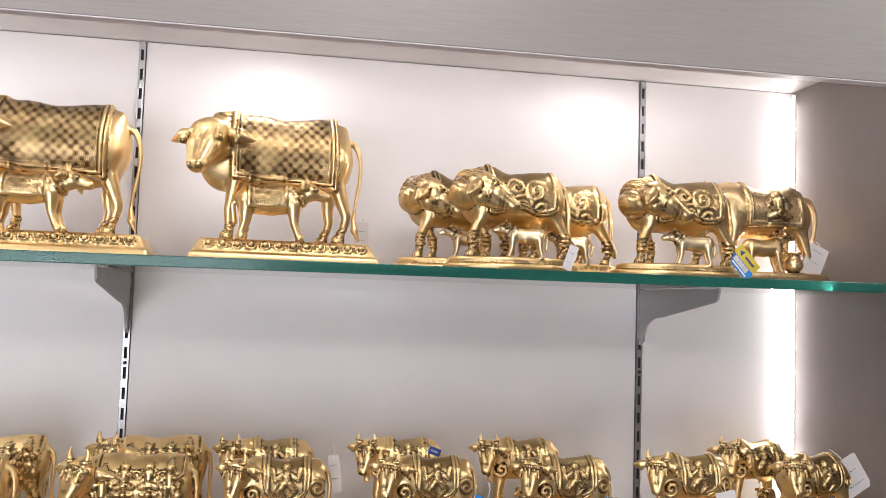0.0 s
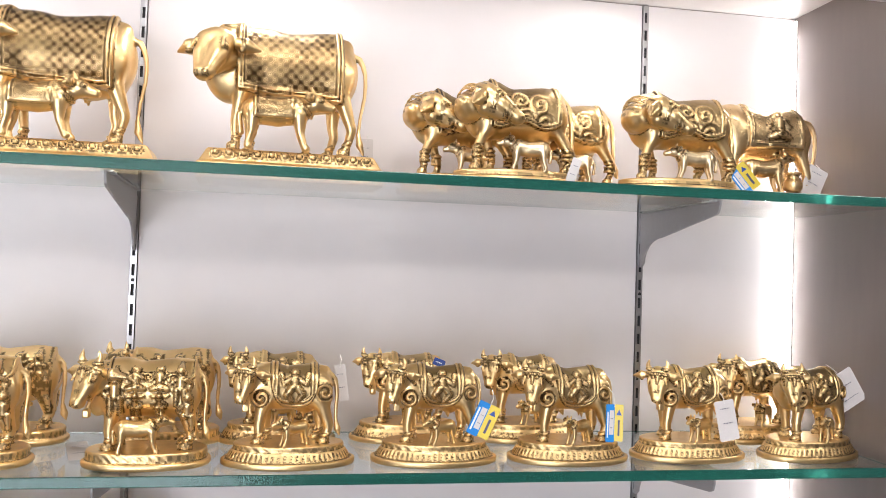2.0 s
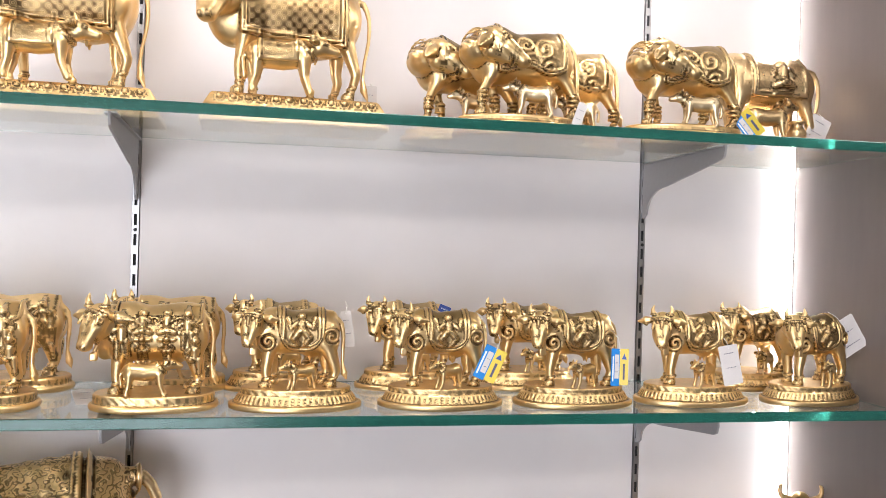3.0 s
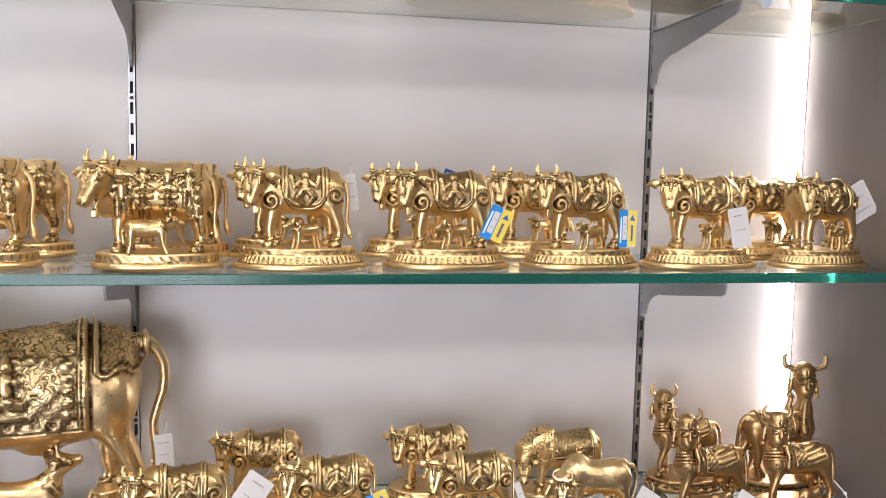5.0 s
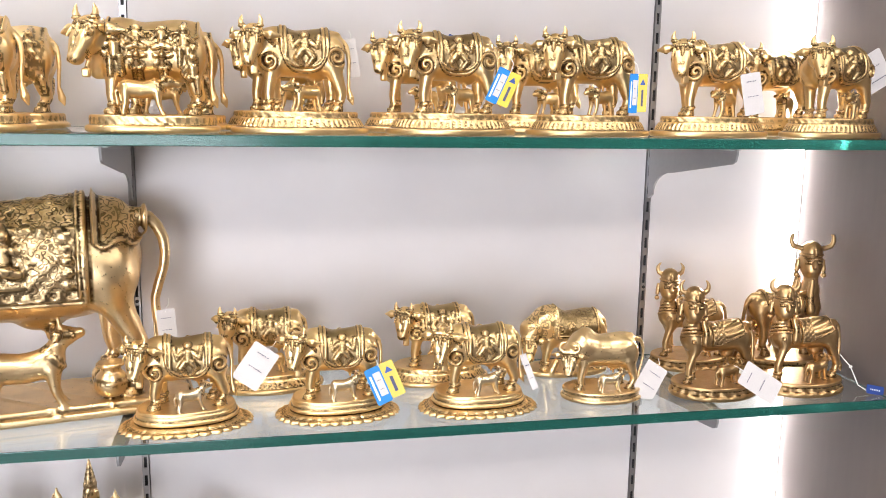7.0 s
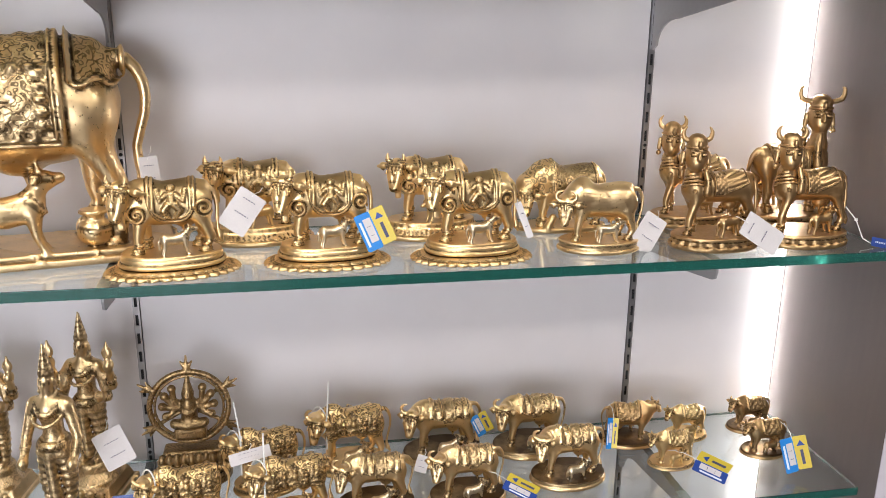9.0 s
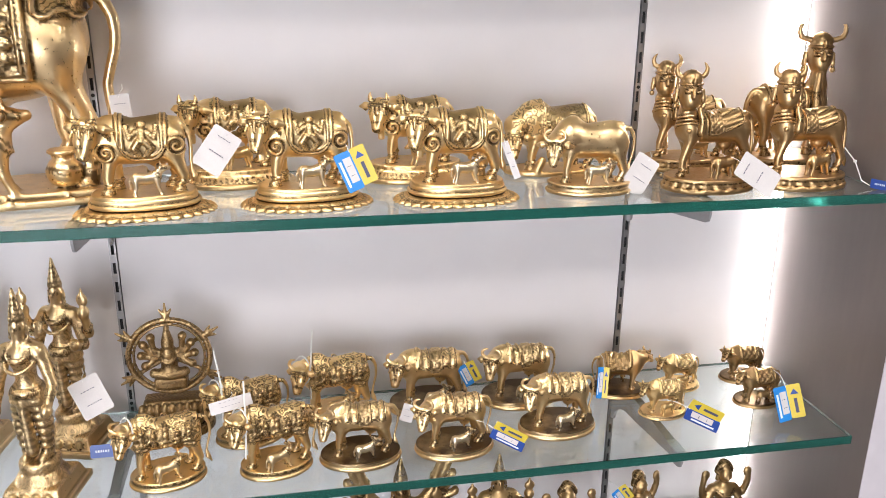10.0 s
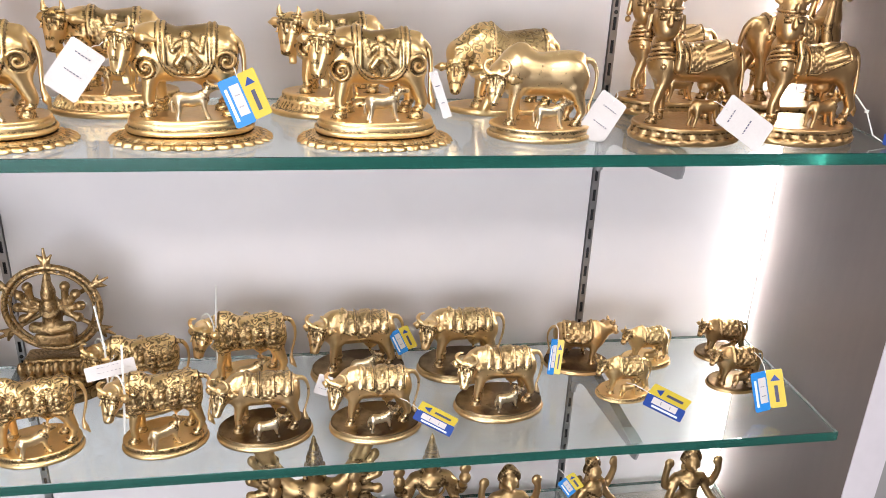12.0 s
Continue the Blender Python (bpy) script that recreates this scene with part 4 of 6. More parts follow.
def figure_cow(size, h, mats, base=(0.60, 0.37, 0.16)):
    s = Sculpt((-0.92, -0.56, -0.02), (0.74, 0.46, 1.36), h)
    z0 = base[2]
    oval_base(s, *base, "flat")
    zc = cow_body(s, z0, tail="close", leg=0.375, fat=1.20, step=0.02, hump=0.03, slim=1.05)
    s.tube([(-0.36, 0, zc + 0.04), (-0.50, -0.06, zc + 0.14)], [0.19, 0.15], 0.08)
    s.ball((-0.46, -0.06, zc - 0.08), (0.09, 0.10, 0.17), 0.06)
    cloth(s, zc, -0.36, 0.44, lambda x: zc + 0.13 + 0.028 * np.cos(x * 26), thick=0.012, bands=1, edge=0.025)
    for x, z, q, seated in ((-0.28, -0.02, 0.38, False), (-0.10, 0.09, 0.30, True), (-0.10, -0.13, 0.22, False), (0.12, 0.09, 0.30, True), (0.12, -0.13, 0.22, False), (0.31, 0.05, 0.34, False), (0.38, -0.20, 0.34, False)):
        little_figure(s, x, zc + z, q, seated=seated)
    cow_head(s, (-0.48, -0.19, zc + 0.15), 52, 52, horns="up", ears=0.0, size=1.25, k=0.03, ear=1.4)
    s.tube([(-0.42, -0.22, zc + 0.15), (-0.47, -0.24, zc - 0.02), (-0.52, -0.22, zc - 0.16)], 0.02, 0.0)
    s.block((-0.56, -0.26, zc - 0.24), (-0.49, -0.18, zc - 0.16), edge=0.015)
    calf(s, -0.06, -0.26, z0, 0.40, yaw=6, up=0)
    return s.skin("cast_cow", size, mats)


def big_cow(size, h, mats):
    s = Sculpt((-1.02, -0.62, -0.02), (0.72, 0.36, 1.24), h)
    s.block((-0.69, -0.30, 0.0), (0.69, 0.30, 0.055), edge=0.012, taper=(0.01, 0.01))
    s.block((-0.67, -0.28, 0.05), (0.67, 0.28, 0.16), edge=0.015, taper=(0.06, 0.06))
    for i in range(12):
        x = -0.55 + 0.1 * i
        s.ball((x, -0.250, 0.125), (0.022, 0.022, 0.020), 0.0, chased=True)
        s.torus((x, -0.255, 0.118), turned(0, 0, 70), 0.032, 0.008, 0.0, chased=True)
    z0 = 0.155
    zc = cow_body(s, z0, leg=0.455, reach=0.72, tail="arc", fat=1.30, step=0.05, stance=(-0.36, 0.33), y_scale=0.86, hump=0.02, slim=0.72, thigh=0.80, wisp=0.8)
    s.tube([(-0.36, 0, zc + 0.06), (-0.46, -0.03, zc + 0.12)], [0.20, 0.17], 0.08)
    s.ball((-0.47, -0.05, zc - 0.08), (0.14, 0.12, 0.20), 0.08)
    cloth(s, zc, -0.42, 0.36, lambda x: zc - 0.23 + 0.05 * np.clip(-x * 2, -0.5, 0.5) + 0.012 * np.sin(x * 9), thick=0.018, bands=2, edge=0.026, studs=0.95)
    s.ball((-0.52, -0.06, zc + 0.02), (0.15, 0.14, 0.24), 0.08)
    s.ball((-0.58, -0.18, zc + 0.07), (0.15, 0.11, 0.14), 0.06)
    cow_head(s, (-0.57, -0.25, zc + 0.08), 68, 48, horns="none", ears=-0.02, size=1.28, ornament=False, k=0.05)
    s.tube([(-0.52, -0.06, zc + 0.27), (-0.38, -0.03, zc + 0.29)], [0.045, 0.05], 0.03)
    s.torus((-0.46, -0.05, zc + 0.29), turned(0, 0, 0), 0.06, 0.012, 0.0, chased=True)
    for i in range(4):
        s.torus((-0.44 - 0.022 * i, -0.02, zc + 0.03 + 0.008 * i), turned(5, 72), 0.225 - 0.010 * i, 0.010, 0.0, chased=True)
    calf(s, -0.12, -0.27, z0, 0.50, yaw=-4, up=-5, cloth_on=True)
    return s.skin("cast_cow", size, mats)


def bent_cow(size, h, mats):
    s = Sculpt((-0.84, -0.70, -0.02), (0.70, 0.42, 1.16), h)
    s.disc((0, 0), 0.64, 0.36, 0.0, 0.06, edge=0.02)
    s.disc((0, 0), 0.59, 0.33, 0.05, 0.12, edge=0.02)
    z0 = 0.11
    zc = cow_body(s, z0, leg=0.36, tail="close", fat=1.05, hump=0.06, step=0.10, slim=0.72, thigh=0.74)
    for side_ in (-1, 1):
        for q in (0.14, 0.18, 0.22):
            for x in (-0.305 + side_ * 0.09, 0.375 - side_ * 0.09):
                s.torus((x, side_ * 0.12, z0 + q), Matrix.Identity(4), 0.044, 0.014, 0.0, chased=True)
    s.tube([(-0.34, 0, zc + 0.08), (-0.46, -0.07, zc + 0.03), (-0.49, -0.18, zc + 0.01), (-0.43, -0.27, zc + 0.03)], [0.19, 0.150, 0.130, 0.10], 0.05)
    cloth(s, zc, -0.28, 0.38, lambda x: zc - 0.13 + 0.03 * np.cos(x * 14), thick=0.014, bands=2, edge=0.028, pattern=scrolls(zc))

    def folds(x, y, z):
        return np.sin(85 * (x + 0.5) + 60 * (z - zc)) * band(z, zc + 0.02, zc + 0.5, 0.03) * band(x, -0.70, -0.30, 0.03)
    s.carve((-0.75, -0.45, zc), (-0.28, 0.4, zc + 0.42), lambda x, y, z: 0.004 * folds(x, y, z), lambda x, y, z: 0.7 * np.clip(-3 * folds(x, y, z) - 1.3, 0, 1))
    hp = np.array((-0.37, -0.36, zc + 0.05))
    ahead = np.array((0.803, -0.324, -0.5))
    cow_head(s, hp, 158, 30, horns="none", ears=-0.08, size=1.32, ornament=False, k=0.02)
    for i, j in ((0.09, 0.125), (0.21, 0.092), (0.25, 0.086)):
        s.torus(hp + i * ahead, f_turn(ahead, (0.423, 0, 0.9)), j, 0.009, 0.0, chased=True)
    for i in range(4):
        s.torus((-0.40 - 0.022 * i, -0.04 - 0.030 * i, zc + 0.07 - 0.012 * i), turned(38, 62), 0.195 - 0.010 * i, 0.010, 0.0, chased=True)
    calf(s, 0.06, -0.24, z0, 0.36, yaw=170, tone=0.4, up=0)
    return s.skin("cast_cow", size, mats)


def pot_cow(size, h, mats):
    s = Sculpt((-0.80, -0.40, -0.02), (0.72, 0.40, 1.20), h)
    s.disc((0, 0), 0.66, 0.33, 0.0, 0.10, edge=0.03, power=3)
    z0 = 0.095
    zc = cow_body(s, z0, leg=0.38, tail="arc", fat=1.08, hump=0.04, step=0.04, slim=0.8, thigh=0.8)
    cloth(s, zc, -0.22, 0.34, lambda x: zc - 0.14 + 0 * x, thick=0.014, bands=2, edge=0.025, pattern=lambda x, y, z: (0.0, 0.12), chasing=0.3)
    little_figure(s, 0.08, zc + 0.04, 0.36, seated=True)
    s.tube([(-0.36, 0, zc + 0.10), (-0.52, -0.04, zc + 0.12)], [0.18, 0.14], 0.08)
    cow_head(s, (-0.60, -0.06, zc + 0.14), 20, 40, horns="bud", size=1.0)
    s.ball((0.22, -0.24, z0 + 0.08), (0.09, 0.09, 0.08), 0.0)
    s.disc((0.22, -0.24), 0.055, 0.055, z0 + 0.14, z0 + 0.20, edge=0.01)
    s.disc((0.22, -0.24), 0.08, 0.08, z0 + 0.18, z0 + 0.205, edge=0.008)
    calf(s, -0.08, -0.22, z0, 0.40, yaw=0, up=30)
    return s.skin("cast_cow", size, mats)


def giant_cow(size, h, mats):
    s = Sculpt((-0.82, -0.30, -0.02), (0.72, 0.30, 1.06), h)
    s.block((-0.70, -0.19, 0.0), (0.66, 0.19, 0.030), edge=0.006)
    s.block((-0.68, -0.17, 0.02), (0.64, 0.17, 0.050), edge=0.006)
    s.carve((-0.70, -0.2, 0.035), (0.66, 0.2, 0.06), lambda x, y, z: 0.006 * (np.abs(np.sin(x * 16 + y * 16)) < 0.12) + 0 * z)
    z0 = 0.045
    zc = cow_body(s, z0, leg=0.315, fat=0.92, hump=0.08, rings=True, step=0.05, stance=(-0.32, 0.38), slim=0.55, thigh=0.62, tail="none", udder=False)
    s.tube([(0.44, 0, zc + 0.145), (0.52, 0, zc + 0.155), (0.575, 0, zc + 0.07), (0.572, 0, zc - 0.04), (0.535, 0, zc - 0.16), (0.545, -0.01, zc - 0.28)], [0.030, 0.024, 0.021, 0.019, 0.018, 0.018], 0.02)
    s.tube([(0.545, -0.01, zc - 0.28), (0.55, -0.015, zc - 0.35), (0.57, -0.02, zc - 0.43)], [0.020, 0.030, 0.010], 0.01)
    s.ball((0.14, 0, zc - 0.205), (0.075, 0.06, 0.045), 0.04)
    for e in (-1, 1):
        s.tube([(0.16, e * 0.03, zc - 0.23), (0.165, e * 0.03, zc - 0.275)], [0.014, 0.009], 0.006)
    cloth(s, zc, -0.34, 0.31, lambda x: zc - 0.13 + 0 * x, thick=0.012, bands=2, edge=0.018,
          pattern=lambda x, y, z: (0.004 * np.sin(x * 90) * np.sin(z * 85), 0.10 + 0.1 * np.sin(x * 40) * np.sin(z * 37)), chasing=0.8)
    cloth(s, zc, 0.325, 0.52, lambda x: zc + 0.075 + 0.012 * np.cos(x * 60), thick=0.010, bands=1, edge=0.02, chasing=0.7)
    for x in (-0.22, 0.05):
        little_figure(s, x, zc + 0.035, 0.20, seated=True, both=False)
    for i in range(13):
        x = -0.31 + 0.048 * i
        y = flank(s, x, zc - 0.088)
        s.ball((x, y - 0.004, zc - 0.088), (0.017, 0.013, 0.022), 0.0, chased=True)
        y = flank(s, x, zc + 0.135)
        s.ball((x, y - 0.003, zc + 0.135), (0.018, 0.013, 0.016), 0.0, chased=True)
    for j in range(5):
        for x in (0.245, -0.07):
            z = zc - 0.05 + 0.042 * j
            s.ball((x, flank(s, x, z) - 0.003, z), (0.022, 0.013, 0.016), 0.0, chased=True)
    s.tube([(-0.36, 0, zc + 0.10), (-0.54, -0.02, zc + 0.22)], [0.15, 0.11], 0.08)
    cow_head(s, (-0.60, -0.03, zc + 0.26), 20, 35, horns="up", size=0.9)
    calf(s, 0.085, -0.13, z0, 0.275, yaw=4, up=66)
    s.ball((0.365, -0.11, z0 + 0.062), (0.062, 0.062, 0.056), 0.0)
    s.disc((0.365, -0.11), 0.036, 0.036, z0 + 0.10, z0 + 0.135, edge=0.006)
    s.disc((0.365, -0.11), 0.052, 0.052, z0 + 0.125, z0 + 0.142, edge=0.006)
    s.torus((0.365, -0.11, z0 + 0.075), Matrix.Identity(4), 0.060, 0.005, 0.0, chased=True)
    return s.skin("cast_cow", size, mats)


def grazing_cow(size, h, mats):
    s = Sculpt((-0.90, -0.48, -0.02), (0.70, 0.42, 1.05), h)
    s.disc((-0.05, 0), 0.62, 0.32, 0.0, 0.07, edge=0.02)
    z0 = 0.065
    zc = cow_body(s, z0, leg=0.34, tail="close", fat=1.12, hump=0.10)
    cloth(s, zc, -0.24, 0.38, lambda x: zc - 0.08 + 0 * x, thick=0.012, bands=2, edge=0.022, pattern=scrolls(zc, r=0.075), chasing=0.8)
    s.tube([(-0.34, 0, zc + 0.12), (-0.54, -0.08, zc + 0.02), (-0.58, -0.14, zc - 0.08)], [0.20, 0.16, 0.12], 0.08)
    for i in range(7):
        s.ball((-0.40 - 0.02 * i, -0.17 - 0.006 * i, zc + 0.12 - 0.04 * i), 0.028, 0.0, chased=True)
    cow_head(s, (-0.60, -0.18, zc - 0.12), 75, 55, horns="bud", ears=0.0, size=1.0)
    s.engrave((-0.62, -0.45, zc - 0.05), (-0.24, 0.45, zc + 0.4), 0.6)
    s.tube([(-0.30, -0.24, z0 + 0.02), (-0.24, -0.24, z0 + 0.14)], [0.06, 0.05], 0.02)
    return s.skin("cast_cow", size, mats)


def plain_cow(size, h, mats):
    s = Sculpt((-0.84, -0.48, -0.02), (0.72, 0.44, 1.12), h)
    oval_base(s, 0.60, 0.40, 0.16, "plain")
    z0 = 0.155
    zc = cow_body(s, z0, leg=0.36, tail="arc", fat=1.08, hump=0.10, rings=False)
    s.tube([(-0.34, -0.02, zc + 0.08), (-0.50, -0.10, zc + 0.0)], [0.19, 0.14], 0.08)
    cow_head(s, (-0.54, -0.17, zc - 0.05), 70, 58, horns="ring", ears=0.0, size=1.05)
    calf(s, 0.05, -0.24, z0, 0.33, yaw=5, tone=0.6, up=35)
    return s.skin("cast_cow", size, mats)


def small_cow(size, h, mats, kind):
    s = Sculpt((-0.86, -0.52, -0.02), (0.76, 0.46, 1.20), h)
    if kind == "figures":
        oval_base(s, 0.53, 0.38, 0.15, "plain")
        z0 = 0.145
        zc = cow_body(s, z0, leg=0.41, tail="arc", fat=0.98, hump=0.08, rings=False)
        for i in range(5):
            little_figure(s, -0.30 + 0.155 * i, zc - 0.03 + 0.03 * (-1) ** i, 0.30, seated=i % 2 == 0)
        cloth(s, zc, -0.34, 0.46, lambda x: zc + 0.15 + 0.02 * np.cos(x * 30), thick=0.012, bands=1, edge=0.02)
        s.tube([(-0.36, 0, zc + 0.08), (-0.52, -0.07, zc + 0.12)], [0.18, 0.14], 0.08)
        s.engrave((-0.42, -0.5, zc - 0.26), (0.54, 0.5, zc + 0.32), 0.72, lambda x, y, z: 1.0 * (z > zc - 0.2 + 0.5 * np.maximum(0.0, -0.2 - y)))
        cow_head(s, (-0.53, -0.20, zc + 0.13), 58, 58, horns="ring", ears=-0.02, size=1.08, ear=0.8)
        calf(s, 0.0, -0.27, z0, 0.36, yaw=20, tone=0.3, up=25)
    elif kind == "draped":
        oval_base(s, 0.66, 0.46, 0.14, "dark")
        z0 = 0.135
        zc = cow_body(s, z0, leg=0.39, tail="arc", fat=0.90, hump=0.05, rings=True)
        cloth(s, zc, -0.24, 0.40, lambda x: zc + 0.02 + 0.02 * np.cos(x * 30), thick=0.012, bands=1, edge=0.02,
              pattern=lambda x, y, z: (0.022 * np.abs(np.sin(x * 22)) + 0 * z, 0.7 * (np.abs(np.sin(x * 22)) < 0.3) + 0 * z), chasing=0.5)
        cloth(s, zc, -0.06, 0.16, saddle(zc, 0.05, 0.12, 0.22), thick=0.022, bands=1, edge=0.02, pattern=lambda x, y, z: (0.01 * (np.sin(x * 60) * np.sin(z * 60) > 0), 0.3))
        s.tube([(-0.36, -0.01, zc + 0.06), (-0.52, -0.10, zc + 0.04)], [0.18, 0.13], 0.08)
        cow_head(s, (-0.54, -0.20, zc + 0.10), 62, 58, horns="ring", ears=0.0, size=1.12, ear=0.8)
        calf(s, 0.04, -0.28, z0, 0.33, yaw=10, tone=0.7, up=40)
    else:
        oval_base(s, 0.66, 0.46, 0.12, "dark" if kind == "tiny_dark" else "plain")
        z0 = 0.115
        zc = cow_body(s, z0, leg=0.36, tail="arc", fat=1.08, hump=0.10, rings=False)
        cloth(s, zc, -0.22, 0.34, saddle(zc, 0.06, 0.30, 0.24), thick=0.018, bands=2, edge=0.03, pattern=lambda x, y, z: (0.016 * (np.sin(x * 40) * np.sin(z * 40) > 0), 0.5 * (np.sin(x * 40) * np.sin(z * 40) < 0)), chasing=0.6)
        s.tube([(-0.36, 0, zc + 0.08), (-0.52, -0.05, zc + 0.14)], [0.18, 0.13], 0.08)
        cow_head(s, (-0.58, -0.08, zc + 0.18), 30, 40, horns="up", ears=0.0, size=1.05)
        calf(s, 0.0, -0.26, z0, 0.40, yaw=10, up=30)
    return s.skin("cast_cow", size, mats)


def face(s, c, q, yaw, crown="horns", span=1.0):
    """A plain idol's head with a crown; yaw 90 looks towards -y."""
    a = radians(yaw)
    f = np.array((-math.cos(a), -math.sin(a), 0.0))
    r = np.array((-math.sin(a), math.cos(a), 0.0))
    u = np.array((0, 0, 1.0))
    c = np.array(c, float)

    def at(i, j, l):
        return c + q * (i * f + j * r + l * u)
    s.ball(c, (0.37 * q, 0.37 * q, 0.50 * q), 0.0)
    s.ball(at(0.10, 0, -0.26), 0.27 * q, 0.10 * q)
    s.tube([at(0.39, 0, 0.10), at(0.42, 0, -0.08)], [0.035 * q, 0.075 * q], 0.04 * q)
    s.tube([at(0.31, -0.08, -0.25), at(0.345, 0, -0.255), at(0.31, 0.08, -0.25)], 0.032 * q, 0.012 * q)
    for e in (-1, 1):
        s.ball(at(0.30, e * 0.155, 0.045), (0.095 * q, 0.095 * q, 0.045 * q), 0.0, chased=True)
        s.tube([at(0.38, e * 0.07, 0.17), at(0.29, e * 0.28, 0.16)], 0.022 * q, 0.0, patina_shade=0.35)
        s.tube([at(-0.04, e * 0.40, 0.05), at(-0.02, e * 0.43, -0.26)], [0.07 * q, 0.075 * q], 0.02 * q)
        s.ball(at(0.0, e * 0.44, -0.42), 0.09 * q, 0.0, chased=True)
    s.torus(at(0, 0, 0.27), Matrix.Identity(4), 0.345 * q, 0.036 * q, 0.0)
    s.ball(at(0.36, 0, 0.37), (0.06 * q, 0.06 * q, 0.12 * q), 0.0, chased=True)
    if crown == "horns":
        s.ball(at(0, 0, 0.36), (0.33 * q, 0.33 * q, 0.34 * q), 0.02 * q)
        for e in (-1, 1):
            s.tube([at(0, e * 0.24, 0.44), at(-0.02, e * 0.42 * span, 0.54), at(-0.02, e * 0.46 * span, 0.54 + 0.20 * span), at(0, e * 0.36 * span, 0.54 + 0.36 * span)], [0.085 * q, 0.08 * q, 0.06 * q, 0.025 * q], 0.02 * q)
    else:
        for i in range(5):
            w = 0.38 - 0.060 * i
            s.disc(tuple(c[:2]), w * q, w * q, c[2] + (0.30 + 0.20 * i) * q, c[2] + (0.50 + 0.20 * i) * q, edge=0.05 * q, taper=0.12, chased=True)
        s.tube([at(0, 0, 1.28), at(0, 0, 1.50)], [0.12 * q, 0.05 * q], 0.03 * q)


def winged_cow(size, h, mats, neck=0.0, yaw=80, span=1.0):
    """Cow with a crowned idol's head, beaded collar and a folded wing."""
    s = Sculpt((-0.80, -0.50, -0.02), (0.72, 0.44, 1.62 + neck), h)
    oval_base(s, 0.62, 0.42, 0.19, "plain")
    s.carve((-0.62, -0.45, 0.06), (0.62, 0.45, 0.13), lambda x, y, z: 0.010 * np.sin(22 * np.arctan2(y / 0.42, x / 0.62)) + 0 * z)
    z0 = 0.185
    zc = cow_body(s, z0, leg=0.42, tail="close", fat=0.84, hump=0.0, rings=True, slim=0.92, thigh=0.78, stance=(-0.34, 0.34), step=0.075)
    top = zc + 0.28 + neck
    s.tube([(-0.34, -0.02, zc + 0.02), (-0.40, -0.06, zc + 0.20), (-0.42, -0.08, top)], [0.155, 0.118, 0.082], 0.06)
    for i in range(4):
        t = i / 3
        s.torus((-0.385 - 0.012 * i, -0.060 - 0.008 * i, zc + 0.03 + (0.15 + neck) * t), turned(75, 24), 0.150 - 0.058 * t, 0.016, 0.0)
    s.ball((-0.43, -0.20, zc - 0.01), 0.030, 0.0, chased=True)
    face(s, (-0.42, -0.11, top + 0.18), 0.40, yaw, span=span)
    for e in (-1, 1):
        s.tube([(-0.30, -0.03 + e * 0.15, top - 0.02), (-0.26, e * 0.18 - 0.02, zc + 0.12), (-0.26, e * 0.19, zc - 0.02)], [0.03, 0.05, 0.055], 0.0, chased=True)
    # folded wing: small scales on the shoulder, long quills behind
    def feathers(x, y, z):
        w = z - zc
        row = np.floor((x + 0.16) * 26)
        scale = np.abs(np.sin(w * 48 + 1.6 * (row % 2)))
        quill = np.abs(np.sin(w * 42 - x * 14))
        rise = np.where(x < 0.06, scale * np.clip(1.3 - ((x + 0.16) * 26) % 1, 0, 1), quill)
        return 0.011 * rise, 0.9 * np.clip(1 - 2.6 * rise, 0, 1)
    cloth(s, zc, -0.15, 0.33, lambda x: zc - 0.06 + 0.17 * np.clip((x - 0.0) * 2.6, -0.1, 1), thick=0.020, bands=1, edge=0.018, pattern=feathers)
    calf(s, 0.08, -0.22, z0, 0.36, yaw=15, up=30)
    return s.skin("cast_winged_cow", size, mats)


